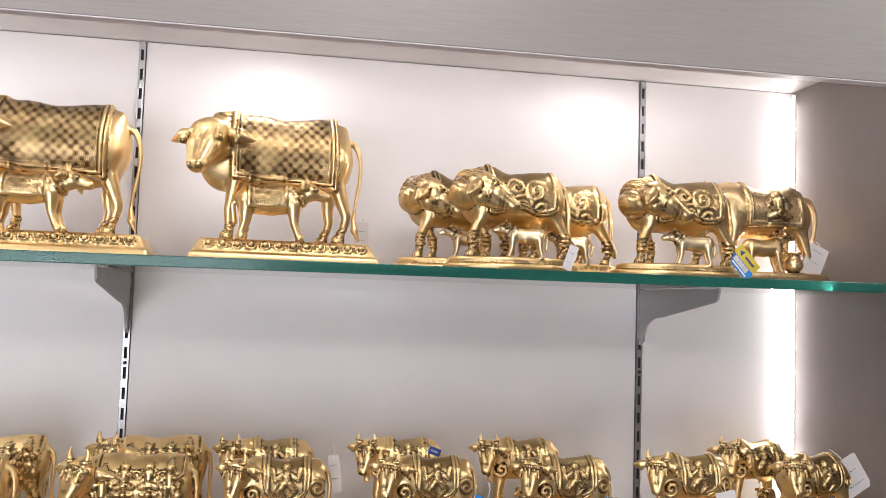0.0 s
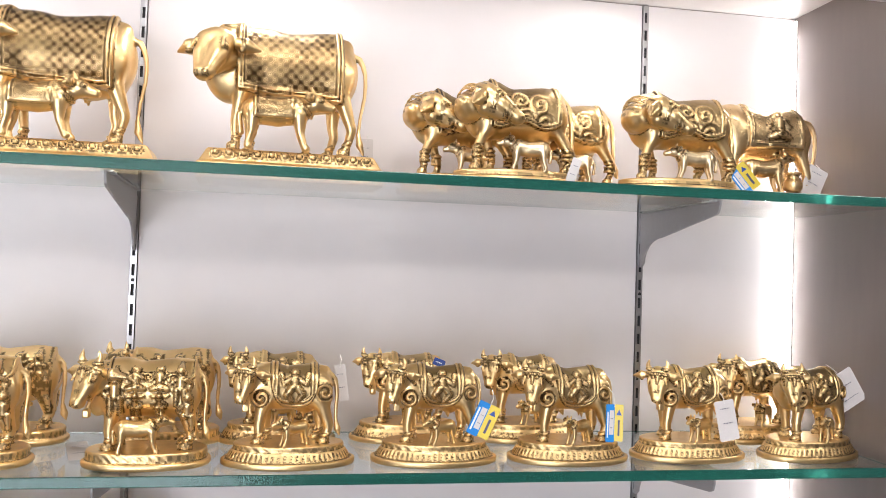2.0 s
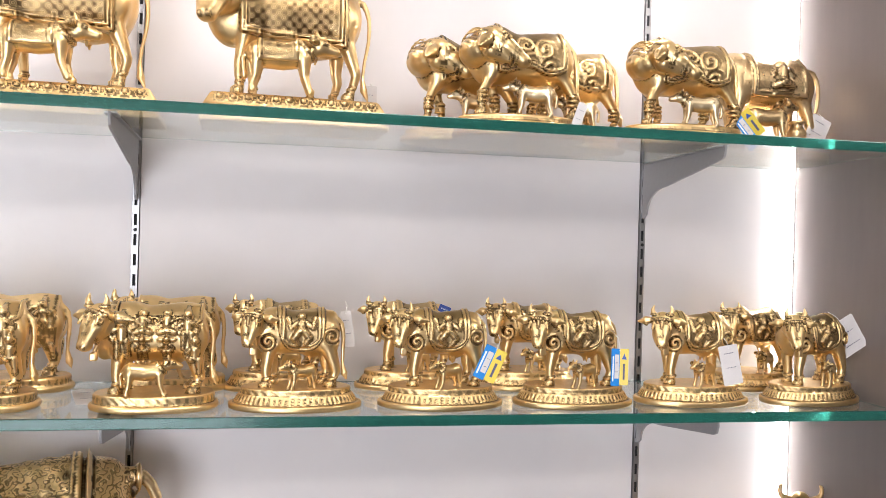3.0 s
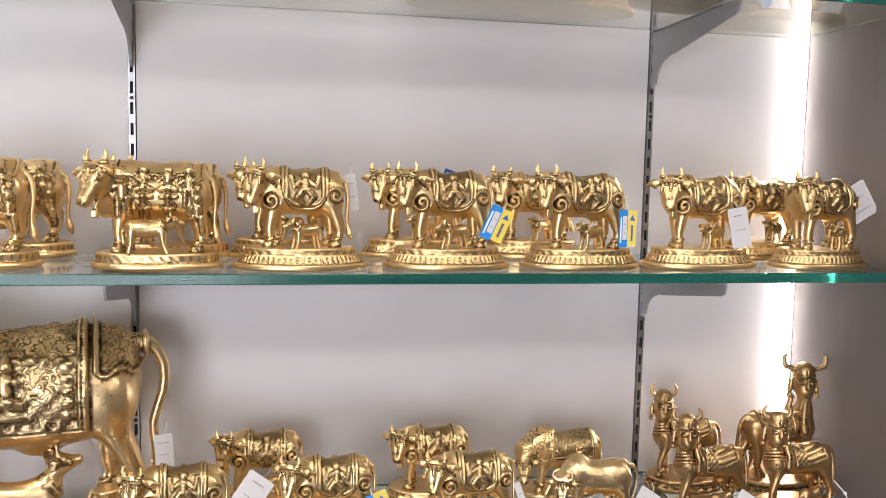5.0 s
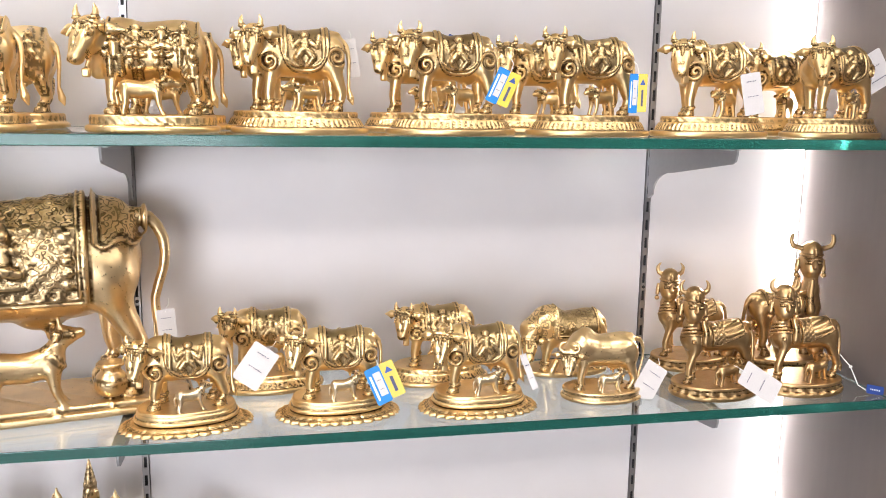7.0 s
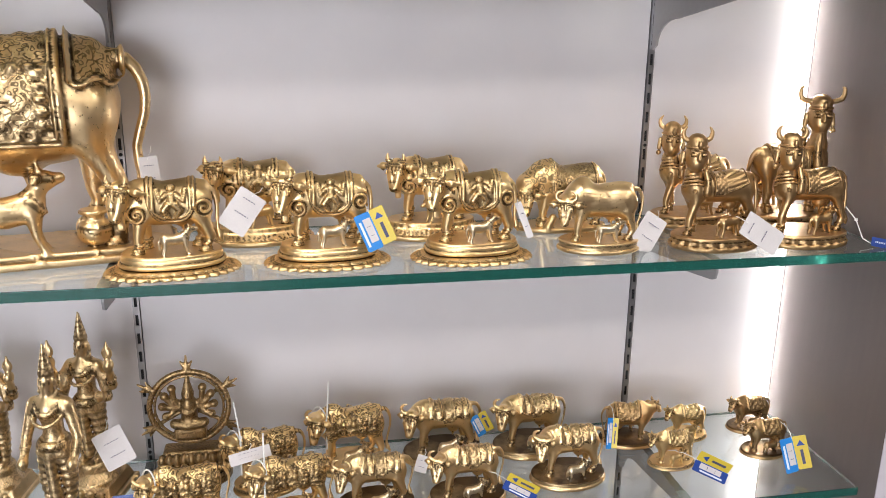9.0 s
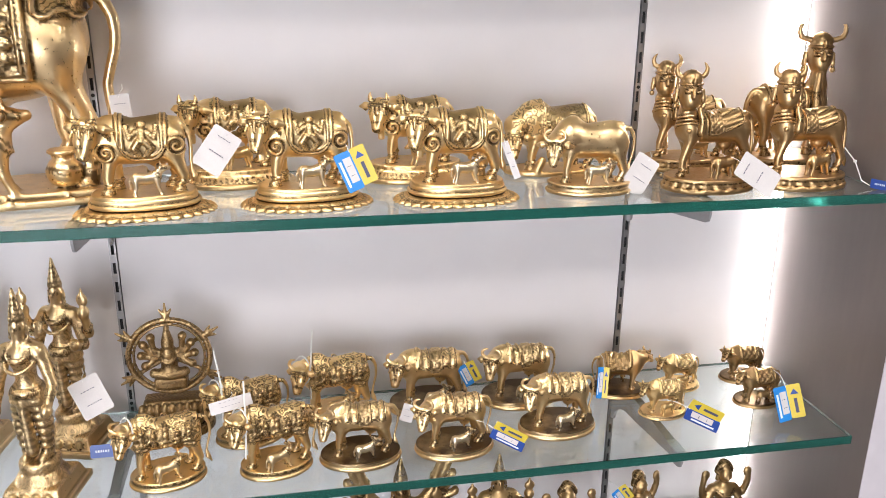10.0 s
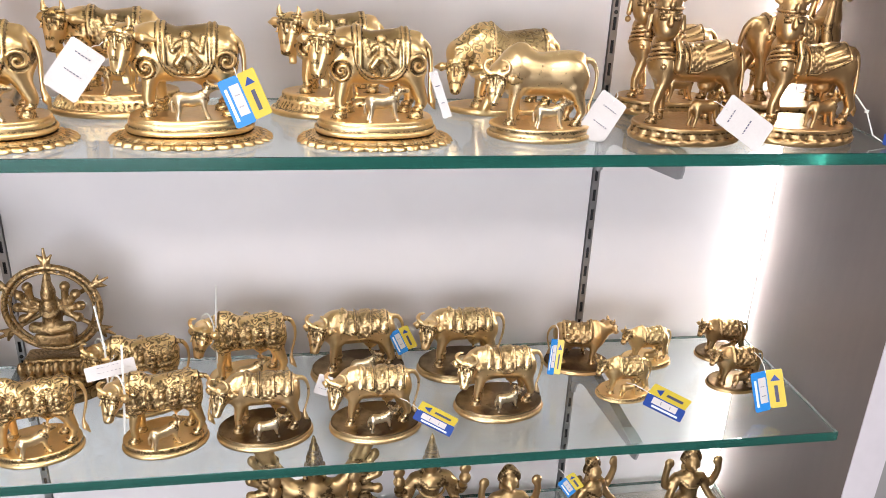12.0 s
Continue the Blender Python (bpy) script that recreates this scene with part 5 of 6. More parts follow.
def deity(size, h, mats, arms=4, seated=False, square=True, crown="tiers", yaw=90, many=0):
    """A standing or seated idol, about 1 unit high with its pedestal."""
    s = Sculpt((-0.38, -0.27, -0.01), (0.38, 0.27, 1.06), h)
    if square:
        s.block((-0.20, -0.19, 0.0), (0.20, 0.19, 0.035), edge=0.006)
        s.block((-0.18, -0.17, 0.03), (0.18, 0.17, 0.10), edge=0.008, taper=(0.03, 0.03))
        for i in range(4):
            s.ball((-0.10 + 0.067 * i, -0.162, 0.068), (0.026, 0.016, 0.022), 0.0, patina_shade=0.2)
    else:
        s.disc((0, 0), 0.20, 0.17, 0.0, 0.05, edge=0.01)
        s.disc((0, 0), 0.18, 0.15, 0.045, 0.10, edge=0.01, wave=lambda a, t: 0.03 * np.sin(20 * a) * np.sin(math.pi * t))
    s.disc((0, 0), 0.15, 0.14, 0.09, 0.15, edge=0.015, taper=0.25, wave=lambda a, t: 0.07 * np.abs(np.cos(6 * a)) * (1 - t))
    s.disc((0, 0), 0.115, 0.105, 0.145, 0.20, edge=0.02)
    z = 0.20
    if seated:
        s.tube([(-0.17, -0.06, z + 0.05), (0, -0.12, z + 0.04), (0.17, -0.06, z + 0.05)], [0.055, 0.06, 0.055], 0.02)
        s.ball((0, 0, z + 0.08), (0.12, 0.09, 0.09), 0.03)
        hip = z + 0.10
    else:
        for e in (-1, 1):
            s.tube([(e * 0.048, 0, z + 0.30), (e * 0.064, -0.005, z + 0.16), (e * 0.055, 0, z + 0.02)], [0.060, 0.046, 0.034], 0.015)
            s.ball((e * 0.05, -0.03, z + 0.015), (0.028, 0.05, 0.02), 0.01)
        s.carve((-0.13, -0.12, z + 0.04), (0.13, 0.12, z + 0.30), lambda x, y, zz: 0.004 * np.sin(zz * 170) + 0 * x + 0 * y, lambda x, y, zz: 0.6 * (np.sin(zz * 170) < -0.3) + 0 * x + 0 * y)
        s.tube([(-0.02, -0.05, z + 0.30), (0.0, -0.055, z + 0.06)], [0.028, 0.035], 0.01)
        s.ball((0, 0, z + 0.31), (0.095, 0.072, 0.06), 0.03)
        hip = z + 0.30
    s.torus((0, 0, hip + 0.035), Matrix.Identity(4), 0.076, 0.014, 0.0, chased=True)
    s.tube([(0, 0, hip + 0.03), (0, 0, hip + 0.12), (0, 0, hip + 0.19)], [0.062, 0.052, 0.080], 0.03)
    s.tube([(-0.085, 0, hip + 0.205), (0.085, 0, hip + 0.205)], 0.045, 0.03)
    for r, q in ((0.062, 0.22), (0.082, 0.185)):
        s.torus((0, -0.03, hip + q), turned(0, 0, 30), r, 0.010, 0.0, chased=True)
    sh = hip + 0.20
    pairs = [((0.185, -0.01, sh - 0.08), (0.195, -0.06, sh + 0.03), 0.035)] if arms > 2 else []
    pairs.append(((0.15, -0.02, sh - 0.14), (0.14, -0.11, sh - 0.12 if arms > 2 else sh - 0.24), 0.03))
    for i in range(many):
        a = radians(-30 + 110 * i / max(1, many - 1))
        pairs.append(((0.18 + 0.05 * math.cos(a), 0.02, sh + 0.10 * math.sin(a)), (0.22 + 0.10 * math.cos(a), 0.01, sh + 0.26 * math.sin(a)), 0.022))
    for e in (-1, 1):
        for elbow, hand, tip in pairs:
            s.tube([(e * 0.10, 0, sh), (e * elbow[0], elbow[1], elbow[2]), (e * hand[0], hand[1], hand[2])], [0.036, 0.028, 0.022], 0.012)
            s.ball((e * hand[0], hand[1], hand[2] + 0.012), tip, 0.01)
            s.torus(tuple(np.array((e * elbow[0], elbow[1], elbow[2])) * 0.7 + np.array((e * hand[0], hand[1], hand[2])) * 0.3), turned(0, 0, 30), 0.027, 0.008, 0.0, chased=True)
        if arms > 2:
            hx, hy, hz = pairs[0][1]
            s.tube([(e * hx, hy, hz), (e * hx, hy, hz + 0.05)], [0.016, 0.014], 0.005)
            s.ball((e * hx, hy, hz + 0.075), (0.036, 0.016, 0.036), 0.0)
            s.tube([(e * hx, hy, hz + 0.10), (e * hx, hy, hz + 0.135)], [0.016, 0.005], 0.004)
    s.tube([(0, 0, sh), (0, -0.005, sh + 0.075)], [0.042, 0.036], 0.02)
    q = 0.115
    face(s, (0, -0.005, sh + 0.125), q, yaw, "tiers")
    s.engrave((-0.14, -0.2, 0.05), (0.14, 0.2, sh - 0.02), 0.32)
    s.engrave((-0.1, -0.1, sh + 0.17), (0.1, 0.1, 1.1), 0.32)
    return s.skin("cast_idol", size, mats)


def curly_idol(size, h, mats, lean=0.0):
    """A four-armed idol with a round mass of hair, slightly turned."""
    s = Sculpt((-0.34, -0.26, -0.01), (0.36, 0.26, 1.0), h)
    s.disc((0, 0), 0.20, 0.16, 0.0, 0.05, edge=0.012)
    s.disc((0, 0), 0.17, 0.14, 0.045, 0.13, edge=0.012, taper=0.15, wave=lambda a, t: 0.05 * np.abs(np.cos(8 * a)))
    for e in (-1, 1):
        s.tube([(e * 0.05, 0, 0.45), (e * 0.06 + lean, -0.02, 0.30), (e * 0.05, 0, 0.14)], [0.066, 0.05, 0.036], 0.02)
    s.tube([(0, 0, 0.45), (lean * 0.6, 0, 0.56), (0, 0, 0.66)], [0.075, 0.062, 0.085], 0.03)
    s.carve((-0.14, -0.14, 0.16), (0.14, 0.14, 0.46), lambda x, y, z: 0.006 * np.sin(z * 150 + x * 40) + 0 * y)
    s.tube([(-0.09, 0, 0.68), (0.09, 0, 0.68)], 0.045, 0.03)
    s.torus((0, -0.03, 0.68), turned(0, 0, 30), 0.07, 0.010, 0.0, chased=True)
    for e in (-1, 1):
        s.tube([(e * 0.10, 0, 0.68), (e * 0.18, 0.0, 0.62), (e * 0.205, -0.03, 0.76), (e * 0.195, -0.03, 0.82)], [0.036, 0.030, 0.024, 0.026], 0.012)
        s.ball((e * 0.19, -0.03, 0.845), (0.038, 0.022, 0.042), 0.01)
        s.tube([(e * 0.10, 0, 0.66), (e * 0.16, -0.05, 0.55), (e * 0.23, -0.10, 0.48)], [0.034, 0.028, 0.022], 0.012)
        s.ball((e * 0.24, -0.105, 0.475), 0.028, 0.01)
    s.tube([(0, 0, 0.68), (0, 0, 0.76)], [0.04, 0.034], 0.02)
    s.ball((0, -0.01, 0.82), (0.056, 0.058, 0.066), 0.01)
    s.tube([(0, -0.065, 0.825), (0, -0.072, 0.805)], [0.008, 0.012], 0.006)
    for e in (-1, 1):
        s.ball((e * 0.024, -0.055, 0.83), (0.014, 0.012, 0.009), 0.004)
        s.tube([(e * 0.055, 0, 0.83), (e * 0.060, 0, 0.775)], [0.016, 0.018], 0.004)
    for i in range(11):
        a = math.pi * i / 10
        s.ball((0.064 * math.cos(a), 0.012, 0.845 + 0.062 * math.sin(a)), 0.024, 0.0, chased=True)
    s.ball((0, 0.02, 0.90), (0.05, 0.05, 0.045), 0.02)
    return s.skin("cast_idol", size, mats)


def wheel_idol(size, h, mats):
    """A seated idol inside a spoked ring with flame tips, on a stepped round base; about 1 unit high."""
    s = Sculpt((-0.40, -0.26, -0.01), (0.40, 0.26, 1.04), h)
    s.disc((0, 0), 0.27, 0.22, 0.0, 0.07, edge=0.015)
    s.disc((0, 0), 0.23, 0.18, 0.065, 0.13, edge=0.02)
    s.disc((0, 0), 0.25, 0.20, 0.125, 0.16, edge=0.012)
    for i in range(9):
        x = -0.20 + 0.05 * i
        s.ball((x, -0.10, 0.20), (0.026, 0.03, 0.05), 0.01, patina_shade=0.25)
    s.block((-0.2, -0.08, 0.15), (0.2, 0.08, 0.25), edge=0.02)
    c = (0, 0, 0.56)
    s.torus(c, turned(0, 0, 90), 0.27, 0.020, 0.0)
    s.torus(c, turned(0, 0, 90), 0.235, 0.010, 0.0, patina_shade=0.2)
    for i in range(6):
        a = radians(90 + 60 * i)
        u, v = math.cos(a), math.sin(a)
        s.tube([(0.05 * u, 0.01, c[2] + 0.05 * v), (0.26 * u, 0.01, c[2] + 0.26 * v)], [0.016, 0.014], 0.004)
        if i != 3:
            for k, ln in ((-0.55, 0.075), (0, 0.105), (0.55, 0.075)):
                b = a + k
                s.tube([(0.285 * u, 0, c[2] + 0.285 * v), (0.285 * u + ln * math.cos(b), 0, c[2] + 0.285 * v + ln * math.sin(b))], [0.019, 0.008], 0.003)
    s.tube([(-0.10, -0.05, 0.46), (0, -0.07, 0.45), (0.10, -0.05, 0.46)], 0.035, 0.01)
    s.block((-0.11, -0.07, 0.33), (0.11, 0.05, 0.42), edge=0.02)
    s.tube([(0, -0.03, 0.48), (0, -0.03, 0.60)], [0.055, 0.06], 0.02)
    s.ball((0, -0.04, 0.665), 0.042, 0.01)
    s.tube([(0, -0.03, 0.69), (0, -0.03, 0.80)], [0.042, 0.012], 0.01)
    for e in (-1, 1):
        for k in range(4):
            a = radians(-35 + 34 * k)
            s.tube([(e * 0.05, -0.03, 0.60), (e * 0.12 * math.cos(a * 0.6), -0.05, 0.58 + 0.06 * math.sin(a)), (e * 0.175 * math.cos(a * 0.8), -0.05, 0.60 + 0.14 * math.sin(a))], [0.024, 0.018, 0.024], 0.006, patina_shade=0.15)
            s.ball((e * 0.175 * math.cos(a * 0.8), -0.05, 0.60 + 0.14 * math.sin(a)), 0.030, 0.004)
    s.torus((0, -0.05, 0.58), turned(0, 0, 40), 0.05, 0.012, 0.0)
    s.engrave((-0.3, -0.3, 0.0), (0.3, 0.3, 0.85), 0.5)
    return s.skin("cast_idol", size, mats)


def statue(name, me, spot, top, yaw, label, category, group):
    ob = new(name, me)
    ob.matrix_world = pose(spot[0], spot[1], top + 0.0004, 0, 0, yaw)
    return tagged(ob, label, category, group)


T1, T2, T3, T4, T5 = SHELF_TOPS

# top shelf
me = big_cow(0.190, 0.0105, BRASS)
for spot, yaw in (((-0.037, 1.210), 4), ((-0.350, 1.210), 3)):
    statue("cow_statue", me, spot, T1, yaw, "large brass cow and calf in dark honeycomb caparisons", "cow statue", "large cows on the top shelf")
near, far = bent_cow(0.161, 0.0122, BRASS), bent_cow(0.161, 0.0165, BRASS)
for me, spot, yaw in ((near, (0.295, 1.185), 2), (far, (0.228, 1.275), 6), (far, (0.400, 1.285), 0), (near, (0.556, 1.185), 0)):
    statue("cow_statue", me, spot, T1, yaw, "brass cow in scrolled cloth bending back over a pale calf", "cow statue", "bending cows on the top shelf")
statue("cow_statue", pot_cow(0.178, 0.0140, BRASS_PALE), (0.755, 1.290), T1, 0, "dull brass cow with figured cloth and a pot", "cow statue", "cows on the top shelf")

# second shelf
near, far = figure_cow(0.138, 0.0105, BRASS), figure_cow(0.138, 0.0180, BRASS)
for me, spot, yaw in ((near, (-0.210, 1.150), 2), (far, (-0.208, 1.292), 4), (near, (-0.438, 1.155), 3), (far, (-0.430, 1.292), 4)):
    statue("cow_statue", me, spot, T2, yaw, "brass cow with relief deities along its flank and a calf", "cow statue", "cows with deities on the second shelf")
near, far = scroll_cow("ridged", 0.118, 0.0108, BRASS), scroll_cow("ridged", 0.118, 0.0185, BRASS)
for me, spot, yaw in ((near, (-0.024, 1.150), 2), (far, (-0.045, 1.298), 4), (near, (0.180, 1.155), 0), (far, (0.158, 1.305), 2), (near, (0.379, 1.155), 0),
                      (far, (0.350, 1.303), 2), (near, (0.572, 1.165), 0), (far, (0.748, 1.290), 6), (near, (0.774, 1.165), 14)):
    statue("cow_statue", me, spot, T2, yaw, "brass cow with scrolls, saddle cloth and calf, fluted oval base", "cow statue", "cows on fluted bases")

# third shelf
statue("cow_statue", giant_cow(0.385, 0.0086, BRASS_PALE), (-0.440, 1.228), T3, 12, "very large brass cow, embossed caparison, suckling calf and pot", "cow statue", "cows on the third shelf")
me = scroll_cow("scallop", 0.114, 0.0112, BRASS, silver=1.0, base=(0.80, 0.50, 0.25), leg=0.44)
for spot, yaw in (((-0.184, 1.148), 6), ((0.022, 1.160), 2), ((0.226, 1.152), 0)):
    statue("cow_statue", me, spot, T3, yaw, "brass cow with silvery calf on a scalloped lotus base", "cow statue", "cows on scalloped bases")
me = scroll_cow("ridged", 0.111, 0.0170, BRASS, silver=0.0, leg=0.46)
for spot, yaw in (((-0.078, 1.290), 2), ((0.188, 1.285), 2)):
    statue("cow_statue", me, spot, T3, yaw, "brass cow with saddle cloth standing behind a front row", "cow statue", "cows on fluted bases")
statue("cow_statue", grazing_cow(0.122, 0.0140, BRASS), (0.412, 1.292), T3, 0, "brass cow lowering a garlanded neck beside a small figure", "cow statue", "cows on the third shelf")
statue("cow_statue", plain_cow(0.105, 0.0140, BRASS_PALE), (0.422, 1.164), T3, -4, "smooth pale brass cow with ring horns and silvery calf", "cow statue", "cows on the third shelf")
me = winged_cow(0.113, 0.0112, BRASS_OLD)
for spot, yaw in (((0.602, 1.154), 0), ((0.632, 1.290), -4), ((0.750, 1.150), 0)):
    statue("winged_cow_statue", me, spot, T3, yaw, "antique brass winged cow with a crowned idol's head", "idol statue", "winged cows")
statue("winged_cow_statue", winged_cow(0.132, 0.0125, BRASS_OLD, neck=0.10, yaw=-104, span=1.45), (0.786, 1.262), T3, 180, "tall dark brass winged cow with long horns", "idol statue", "winged cows")

# fourth shelf
for me, spot, yaw, label in ((deity(0.305, 0.0082, BRASS_PALE), (-0.345, 1.275), -14, "tall four-armed brass deity standing on a square pedestal"),
                             (deity(0.310, 0.0082, BRASS_PALE, arms=2), (-0.358, 1.140), -10, "standing brass deity with tall crown on a square pedestal"),
                             (deity(0.280, 0.0095, BRASS_PALE), (-0.490, 1.290), -8, "four-armed brass deity at the end of the row")):
    ob = statue("deity_statue", me, spot, T4, yaw, label, "idol statue", "deities on the fourth shelf")
    ob.scale = (0.76, 0.84, 1.0)
statue("deity_statue", wheel_idol(0.226, 0.0090, BRASS_DIM), (-0.200, 1.295), T4, 0, "dark brass deity seated in a spoked wheel with flame tips", "idol statue", "deities on the fourth shelf")
me = small_cow(0.111, 0.0145, BRASS, "figures")
for spot, yaw, grow in (((-0.194, 1.150), 10, 0.92), ((-0.041, 1.152), 10, 0.92), ((-0.082, 1.245), 8, 0.92), ((0.056, 1.285), 6, 1.0)):
    ob = statue("cow_statue", me, spot, T4, yaw, "small brass cow with relief figures along its flank", "cow statue", "small cows with figures")
    ob.scale = (grow, grow, grow)
me = small_cow(0.102, 0.0155, BRASS_DARK, "draped")
for spot, yaw, grow in (((0.084, 1.158), 2, 0.93), ((0.229, 1.160), 2, 0.93), ((0.405, 1.190), 2, 0.96), ((0.214, 1.295), 2, 1.06), ((0.370, 1.295), 2, 1.02)):
    ob = statue("cow_statue", me, spot, T4, yaw, "small brass cow with silver calf on a blackened oval base", "cow statue", "small cows on dark bases")
    ob.scale = (grow, grow, grow)
tiny = small_cow(0.064, 0.0200, BRASS, "tiny")
tiny_dark = small_cow(0.066, 0.0200, BRASS_OLD, "tiny_dark")
ob = statue("cow_statue", tiny_dark, (0.551, 1.290), T4, 170, "tiny dark brass cow facing the other way", "cow statue", "tiny cows")
ob.scale = (1.2, 1.2, 1.2)
for me, spot, yaw in ((tiny, (0.596, 1.205), 2), (tiny, (0.664, 1.290), 4), (tiny_dark, (0.796, 1.300), 2), (tiny_dark, (0.775, 1.214), 2)):
    statue("cow_statue", me, spot, T4, yaw, "tiny brass cow with a patterned saddle cloth on an oval base", "cow statue", "tiny cows")

# lowest shelf
statue("deity_statue", deity(0.278, 0.0090, BRASS_DIM, many=6, square=False), (0.146, 1.170), T5, 0, "brass deity with a fan of many arms", "idol statue", "deities on the lowest shelf")
me = deity(0.248, 0.0095, BRASS_DIM, square=False)
statue("deity_statue", me, (0.314, 1.200), T5, 0, "dark brass four-armed deity with tall crown", "idol statue", "deities on the lowest shelf")
me = curly_idol(0.208, 0.0100, BRASS_DIM, 0.03)
for spot, yaw in (((0.430, 1.185), 0), ((0.562, 1.195), 30), ((0.724, 1.200), 0)):
    statue("deity_statue", me, spot, T5, yaw, "dark brass four-armed idol with a round crown of hair", "idol statue", "deities on the lowest shelf")


# ---- price tags ----
def thread(points, r=0.0006):
    """A thin round thread through the points."""
    bm = bmesh.new()
    rings = []
    for i, p in enumerate(points):
        p = Vector(p)
        d = (Vector(points[min(i + 1, len(points) - 1)]) - Vector(points[max(i - 1, 0)])).normalized()
        u = d.orthogonal().normalized()
        v = d.cross(u)
        rings.append([bm.verts.new(p + r * (u * math.cos(k * math.tau / 6) + v * math.sin(k * math.tau / 6))) for k in range(6)])
    for a, b in zip(rings, rings[1:]):
        for k in range(6):
            bm.faces.new((a[k], a[(k + 1) % 6], b[(k + 1) % 6], b[k]))
    return bm


def card(w, h, corner=0.06, bend=0.0, x0=None):
    """A thin card with clipped corners in the xz plane, its face towards -y."""
    bm = bmesh.new()
    c = corner * min(w, h)
    a, b = (-w / 2, w / 2) if x0 is None else (x0, x0 + w)
    line = [(a + c, -h / 2), (b - c, -h / 2), (b, -h / 2 + c), (b, h / 2 - c), (b - c, h / 2), (a + c, h / 2), (a, h / 2 - c), (a, -h / 2 + c)]
    rows = [[bm.verts.new((x, y + bend * (x * x + z * z) * 14, z)) for x, z in line] for y in (-0.0002, 0.0002)]
    bm.faces.new(rows[0])
    bm.faces.new(list(reversed(rows[1])))
    for i in range(8):
        j = (i + 1) % 8
        bm.faces.new((rows[0][j], rows[0][i], rows[1][i], rows[1][j]))
    bmesh.ops.recalc_face_normals(bm, faces=bm.faces)
    return bm


def bars(lines, w, h, x=0.0, z=0.0, tall=0.05, seed=1):
    """Short strokes in rows, standing for writing that cannot be read."""
    rnd = random.Random(seed)
    bm = bmesh.new()
    for i in range(lines):
        q = z + h * (0.30 - 0.6 * i / max(1, lines - 1)) if lines > 1 else z
        at = x - w * 0.32
        while at < x + w * 0.28:
            n = w * rnd.uniform(0.03, 0.10)
            box((at, -0.0009, q - h * tall / 2), (min(at + n, x + w * 0.34), -0.0006, q + h * tall / 2), 0, bm)
            at += n + w * 0.05
    return bm


def price_tag(kind, x, y, z, w, h, roll, seed, lean=0.0):
    """w: white handwritten card; b: folded blue and yellow card; n: a blue corner showing; f: printed card lying flat."""
    m = pose(x, y, z, lean, 0, 0) @ pose(0, 0, 0, 0, roll, 0)
    if kind == "b":
        w, h = w * 0.84, h * 0.80
    if kind == "w":
        tag = thing("price_tag", "white paper price tag with handwriting on a thread", "price tag", "white price tags", m)
        part("paper", card(w, h, 0.05, 0.06), PAPER, tag)
        part("writing", bars(2, w * 0.8, h * 0.6, w * 0.04 * (seed % 3 - 1), h * 0.06 * (seed % 4 - 1), 0.035, seed), INK, tag, "dark pen strokes")["kind"] = "stuff"
        part("thread", thread([(0, -0.0004, h * 0.42), (0.002, 0.004, h * 0.55), (0.004, 0.012, h * 0.62), (0.003, 0.022, h * 0.75)]), STRING, tag)
    elif kind == "n":
        tag = thing("price_tag", "corner of a dark blue printed price tag", "price tag", "printed price tags", m)
        part("paper", card(w, h, 0.1), NAVY, tag)
        part("print", bars(1, w * 0.9, h, tall=0.18, seed=seed), PALE_INK, tag)["kind"] = "stuff"
    else:
        tag = thing("price_tag", "folded blue and yellow printed price tag on a thread", "price tag", "printed price tags", m)
        blue = part("blue_flap", card(w * 0.53, h, 0.08, x0=-w * 0.52), BLUE if kind == "b" else NAVY, tag, "blue printed flap")
        part("sticker", box((-w * 0.30, -0.0007, -h * 0.30), (-w * 0.04, -0.0003, h * 0.34)), PAPER, blue, "white sticker with handwriting")
        part("writing", bars(2, w * 0.22, h * 0.4, -w * 0.17, 0.0, 0.05, seed), INK, blue)["kind"] = "stuff"
        part("print", box((-w * 0.44, -0.0006, -h * 0.38), (-w * 0.36, -0.0003, h * 0.30)), PALE_INK, blue)
        yellow = part("yellow_flap", card(w * 0.5, h * 0.97, 0.08, x0=0.0), YELLOW, tag, "yellow printed flap")
        yellow.matrix_local = pose(0.0005, 0, 0.001, 0, 0, -22)
        tri = bmesh.new()
        vs = [tri.verts.new((w * 0.25 + i * w * 0.15, q, h * 0.28 + j * h * 0.08)) for q in (-0.0007, -0.0003) for i, j in ((-1, -1), (1, -1), (0, 1))]
        tri.faces.new(vs[:3])
        tri.faces.new(vs[5:2:-1])
        for i in range(3):
            tri.faces.new((vs[i], vs[3 + i], vs[3 + (i + 1) % 3], vs[(i + 1) % 3]))
        part("emblem", tri, NAVY, yellow, "dark blue triangle")
        part("print", box((w * 0.19, -0.0007, -h * 0.34), (w * 0.30, -0.0003, h * 0.08)), INK, yellow)
        part("thread", thread([(0, -0.0004, h * 0.44), (0.001, 0.003, h * 0.6), (0.001, 0.010, h * 0.78), (-0.002, 0.020, h * 0.9)]), STRING, tag)
    return tag


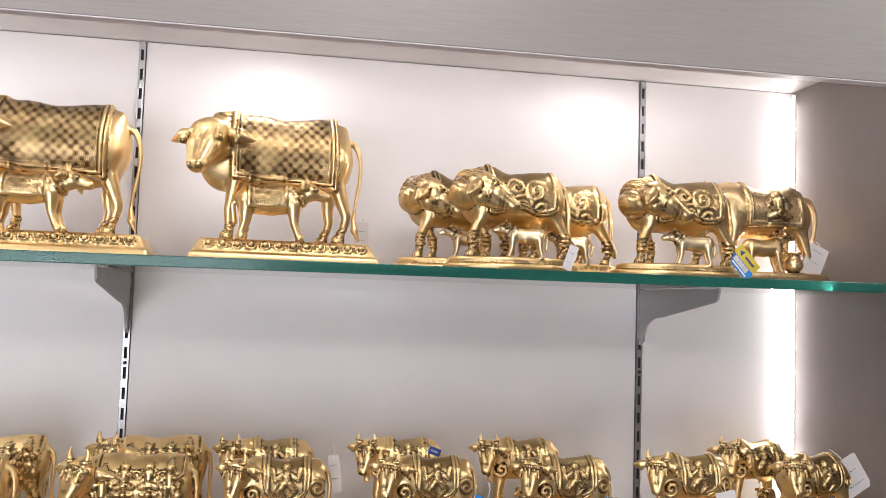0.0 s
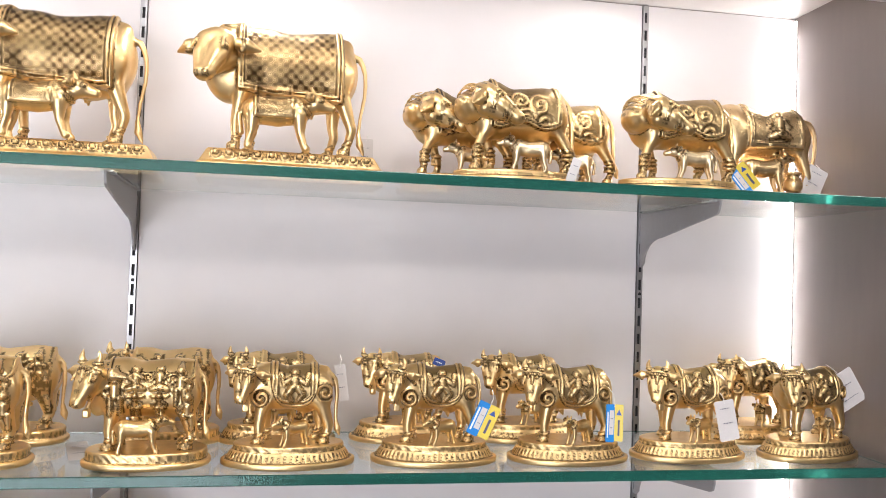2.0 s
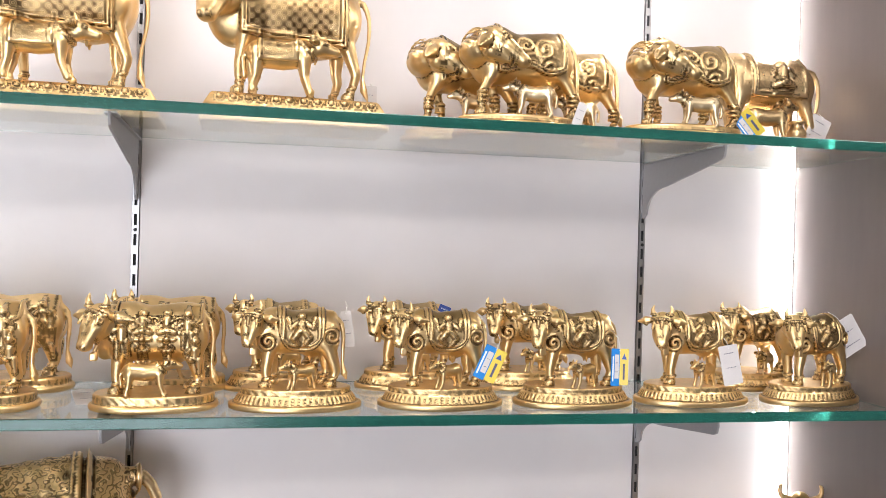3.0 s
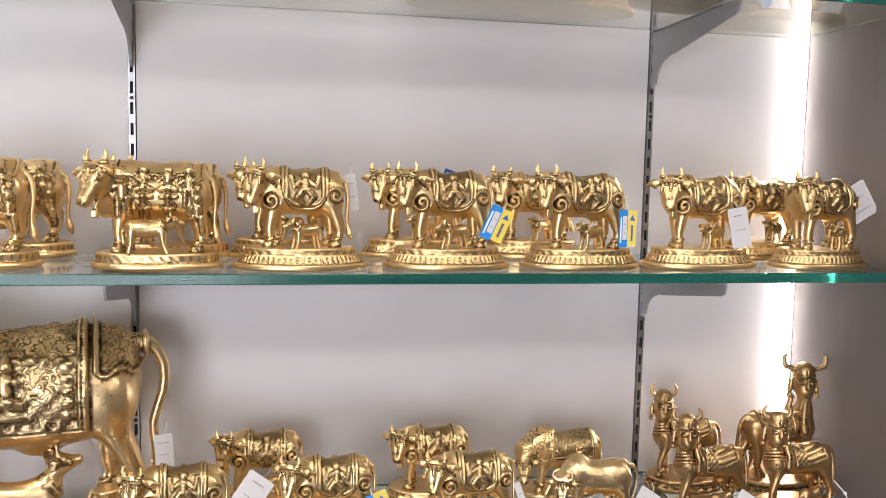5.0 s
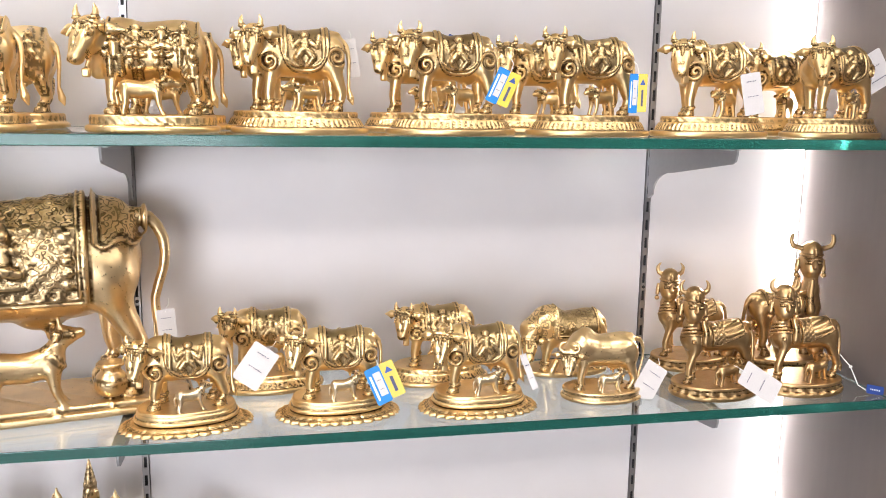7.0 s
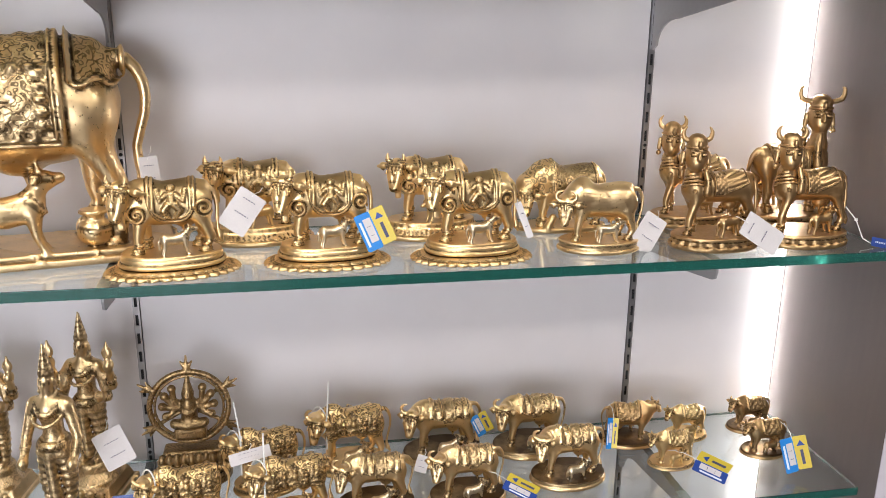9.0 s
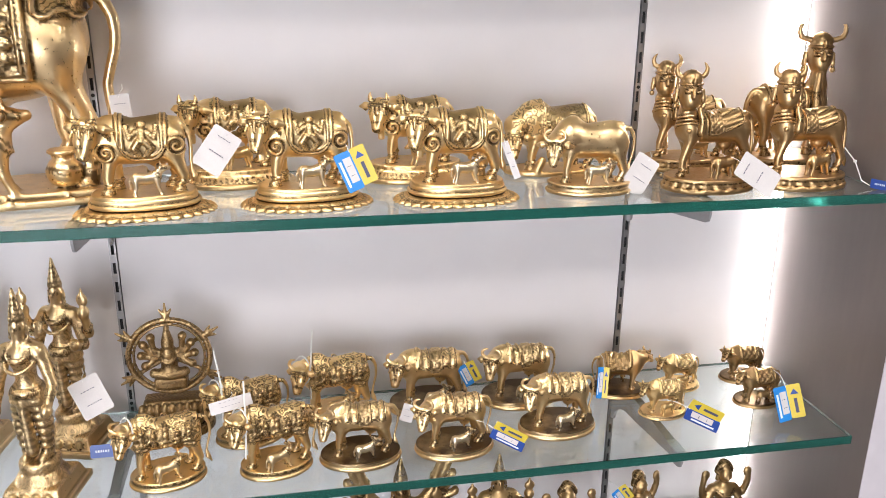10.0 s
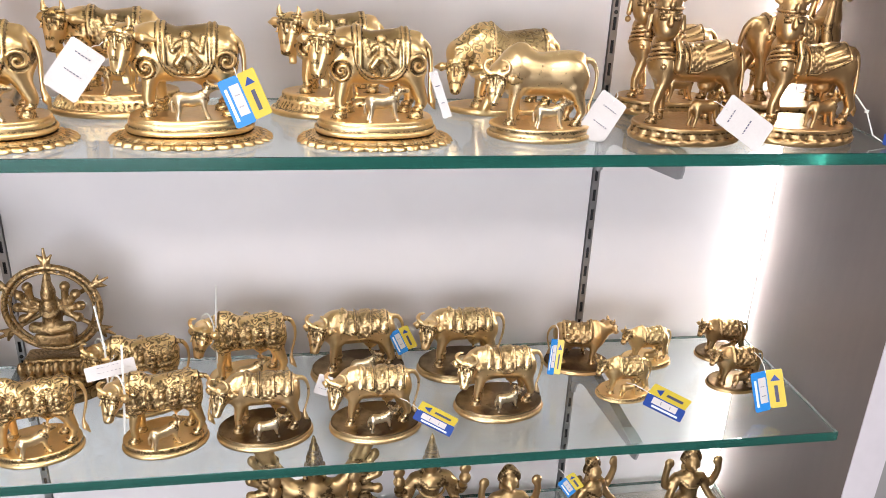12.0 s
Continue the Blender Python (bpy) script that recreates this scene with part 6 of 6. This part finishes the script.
TAGS = (
    ("w", 0.076, 1.262, 1.640, 0.022, 0.038, 0),
    ("w", 0.367, 1.125, 1.609, 0.014, 0.037, 20),
    ("b", 0.657, 1.165, 1.615, 0.036, 0.059, -40),
    ("w", 0.842, 1.26, 1.629, 0.037, 0.055, 25),
    ("b", 0.242, 1.115, 1.251, 0.037, 0.061, 25),
    ("b", 0.434, 1.115, 1.247, 0.029, 0.067, 2),
    ("w", 0.048, 1.2, 1.290, 0.016, 0.053, -8),
    ("w", 0.612, 1.12, 1.250, 0.031, 0.059, -10),
    ("w", 0.847, 1.175, 1.288, 0.052, 0.058, -30),
    ("n", 0.193, 1.21, 1.320, 0.018, 0.011, 20),
    ("w", -0.219, 1.24, 0.907, 0.026, 0.048, -5),
    ("w", -0.091, 1.15, 0.869, 0.040, 0.058, 35),
    ("b", 0.086, 1.125, 0.845, 0.050, 0.066, -22),
    ("w", 0.296, 1.13, 0.849, 0.010, 0.053, -18),
    ("w", 0.494, 1.15, 0.817, 0.036, 0.059, 35),
    ("w", 0.652, 1.105, 0.822, 0.038, 0.065, -55),
    ("n", 0.853, 1.108, 0.799, 0.030, 0.014, 12),
    ("w", -0.294, 1.185, 0.514, 0.044, 0.056, -25),
    ("n", -0.285, 1.175, 0.431, 0.035, 0.019, 0),
    ("w", -0.101, 1.165, 0.495, 0.061, 0.018, -12),
    ("b", 0.278, 1.275, 0.457, 0.036, 0.045, -25),
    ("f", 0.304, 1.115, 0.430, 0.027, 0.056, -60),
    ("b", 0.498, 1.235, 0.440, 0.022, 0.066, 8),
    ("f", 0.623, 1.12, 0.431, 0.034, 0.062, -62),
    ("b", 0.780, 1.135, 0.431, 0.052, 0.072, -10),
    ("w", 0.161, 1.19, 0.441, 0.020, 0.027, 20),
)
for i, row in enumerate(TAGS):
    price_tag(*row, seed=i, lean=-18 if row[3] < 0.9 else -4)

# loose threads standing up from the small cows' necks, and a tag lying on the glass
for points in (((0.015, 1.262, 0.440), (0.016, 1.264, 0.490), (0.021, 1.265, 0.559)), ((-0.118, 1.205, 0.440), (-0.117, 1.212, 0.500), (-0.125, 1.220, 0.557)),
               ((-0.082, 1.120, 0.430), (-0.079, 1.128, 0.480), (-0.080, 1.150, 0.538)), ((0.808, 1.138, 0.850), (0.826, 1.134, 0.830), (0.836, 1.126, 0.802), (0.846, 1.112, 0.7945))):
    tie = thing("thread_tie", "white plastic thread tied round a small statue", "thread", "thread ties")
    part("strand", thread(points, 0.0014 if len(points) == 3 else 0.0009), STRING, tie)
    part("knot", cylinder((points[1][0], points[1][1], points[1][2]), 0.0026, 0.0035, 10), STRING, tie)
# white plastic loops round the necks of the small cows
for x, y, yaw, grow in ((-0.194, 1.150, 10, 0.92), (-0.041, 1.152, 10, 0.92), (-0.082, 1.245, 8, 0.92), (0.056, 1.285, 6, 1.0)):
    tie = thing("thread_tie", "white plastic loop round the neck of a small brass cow", "thread", "thread ties", pose(x, y, T4, 0, 0, yaw))
    neck = pose(-0.0535 * grow, -0.0060 * grow, 0.0955 * grow) @ turned(24, 100)
    ring = [neck @ Vector((0.0225 * grow * math.cos(k * math.tau / 20), 0.0225 * grow * math.sin(k * math.tau / 20), 0)) for k in range(21)]
    part("strand", thread(ring, 0.0013), STRING, tie)
price_tag("b", 0.512, 1.150, 0.277, 0.034, 0.034, -35, 41, lean=-20)
price_tag("w", -0.316, 1.225, T2 + 0.004, 0.030, 0.105, -18, 40, lean=-88)
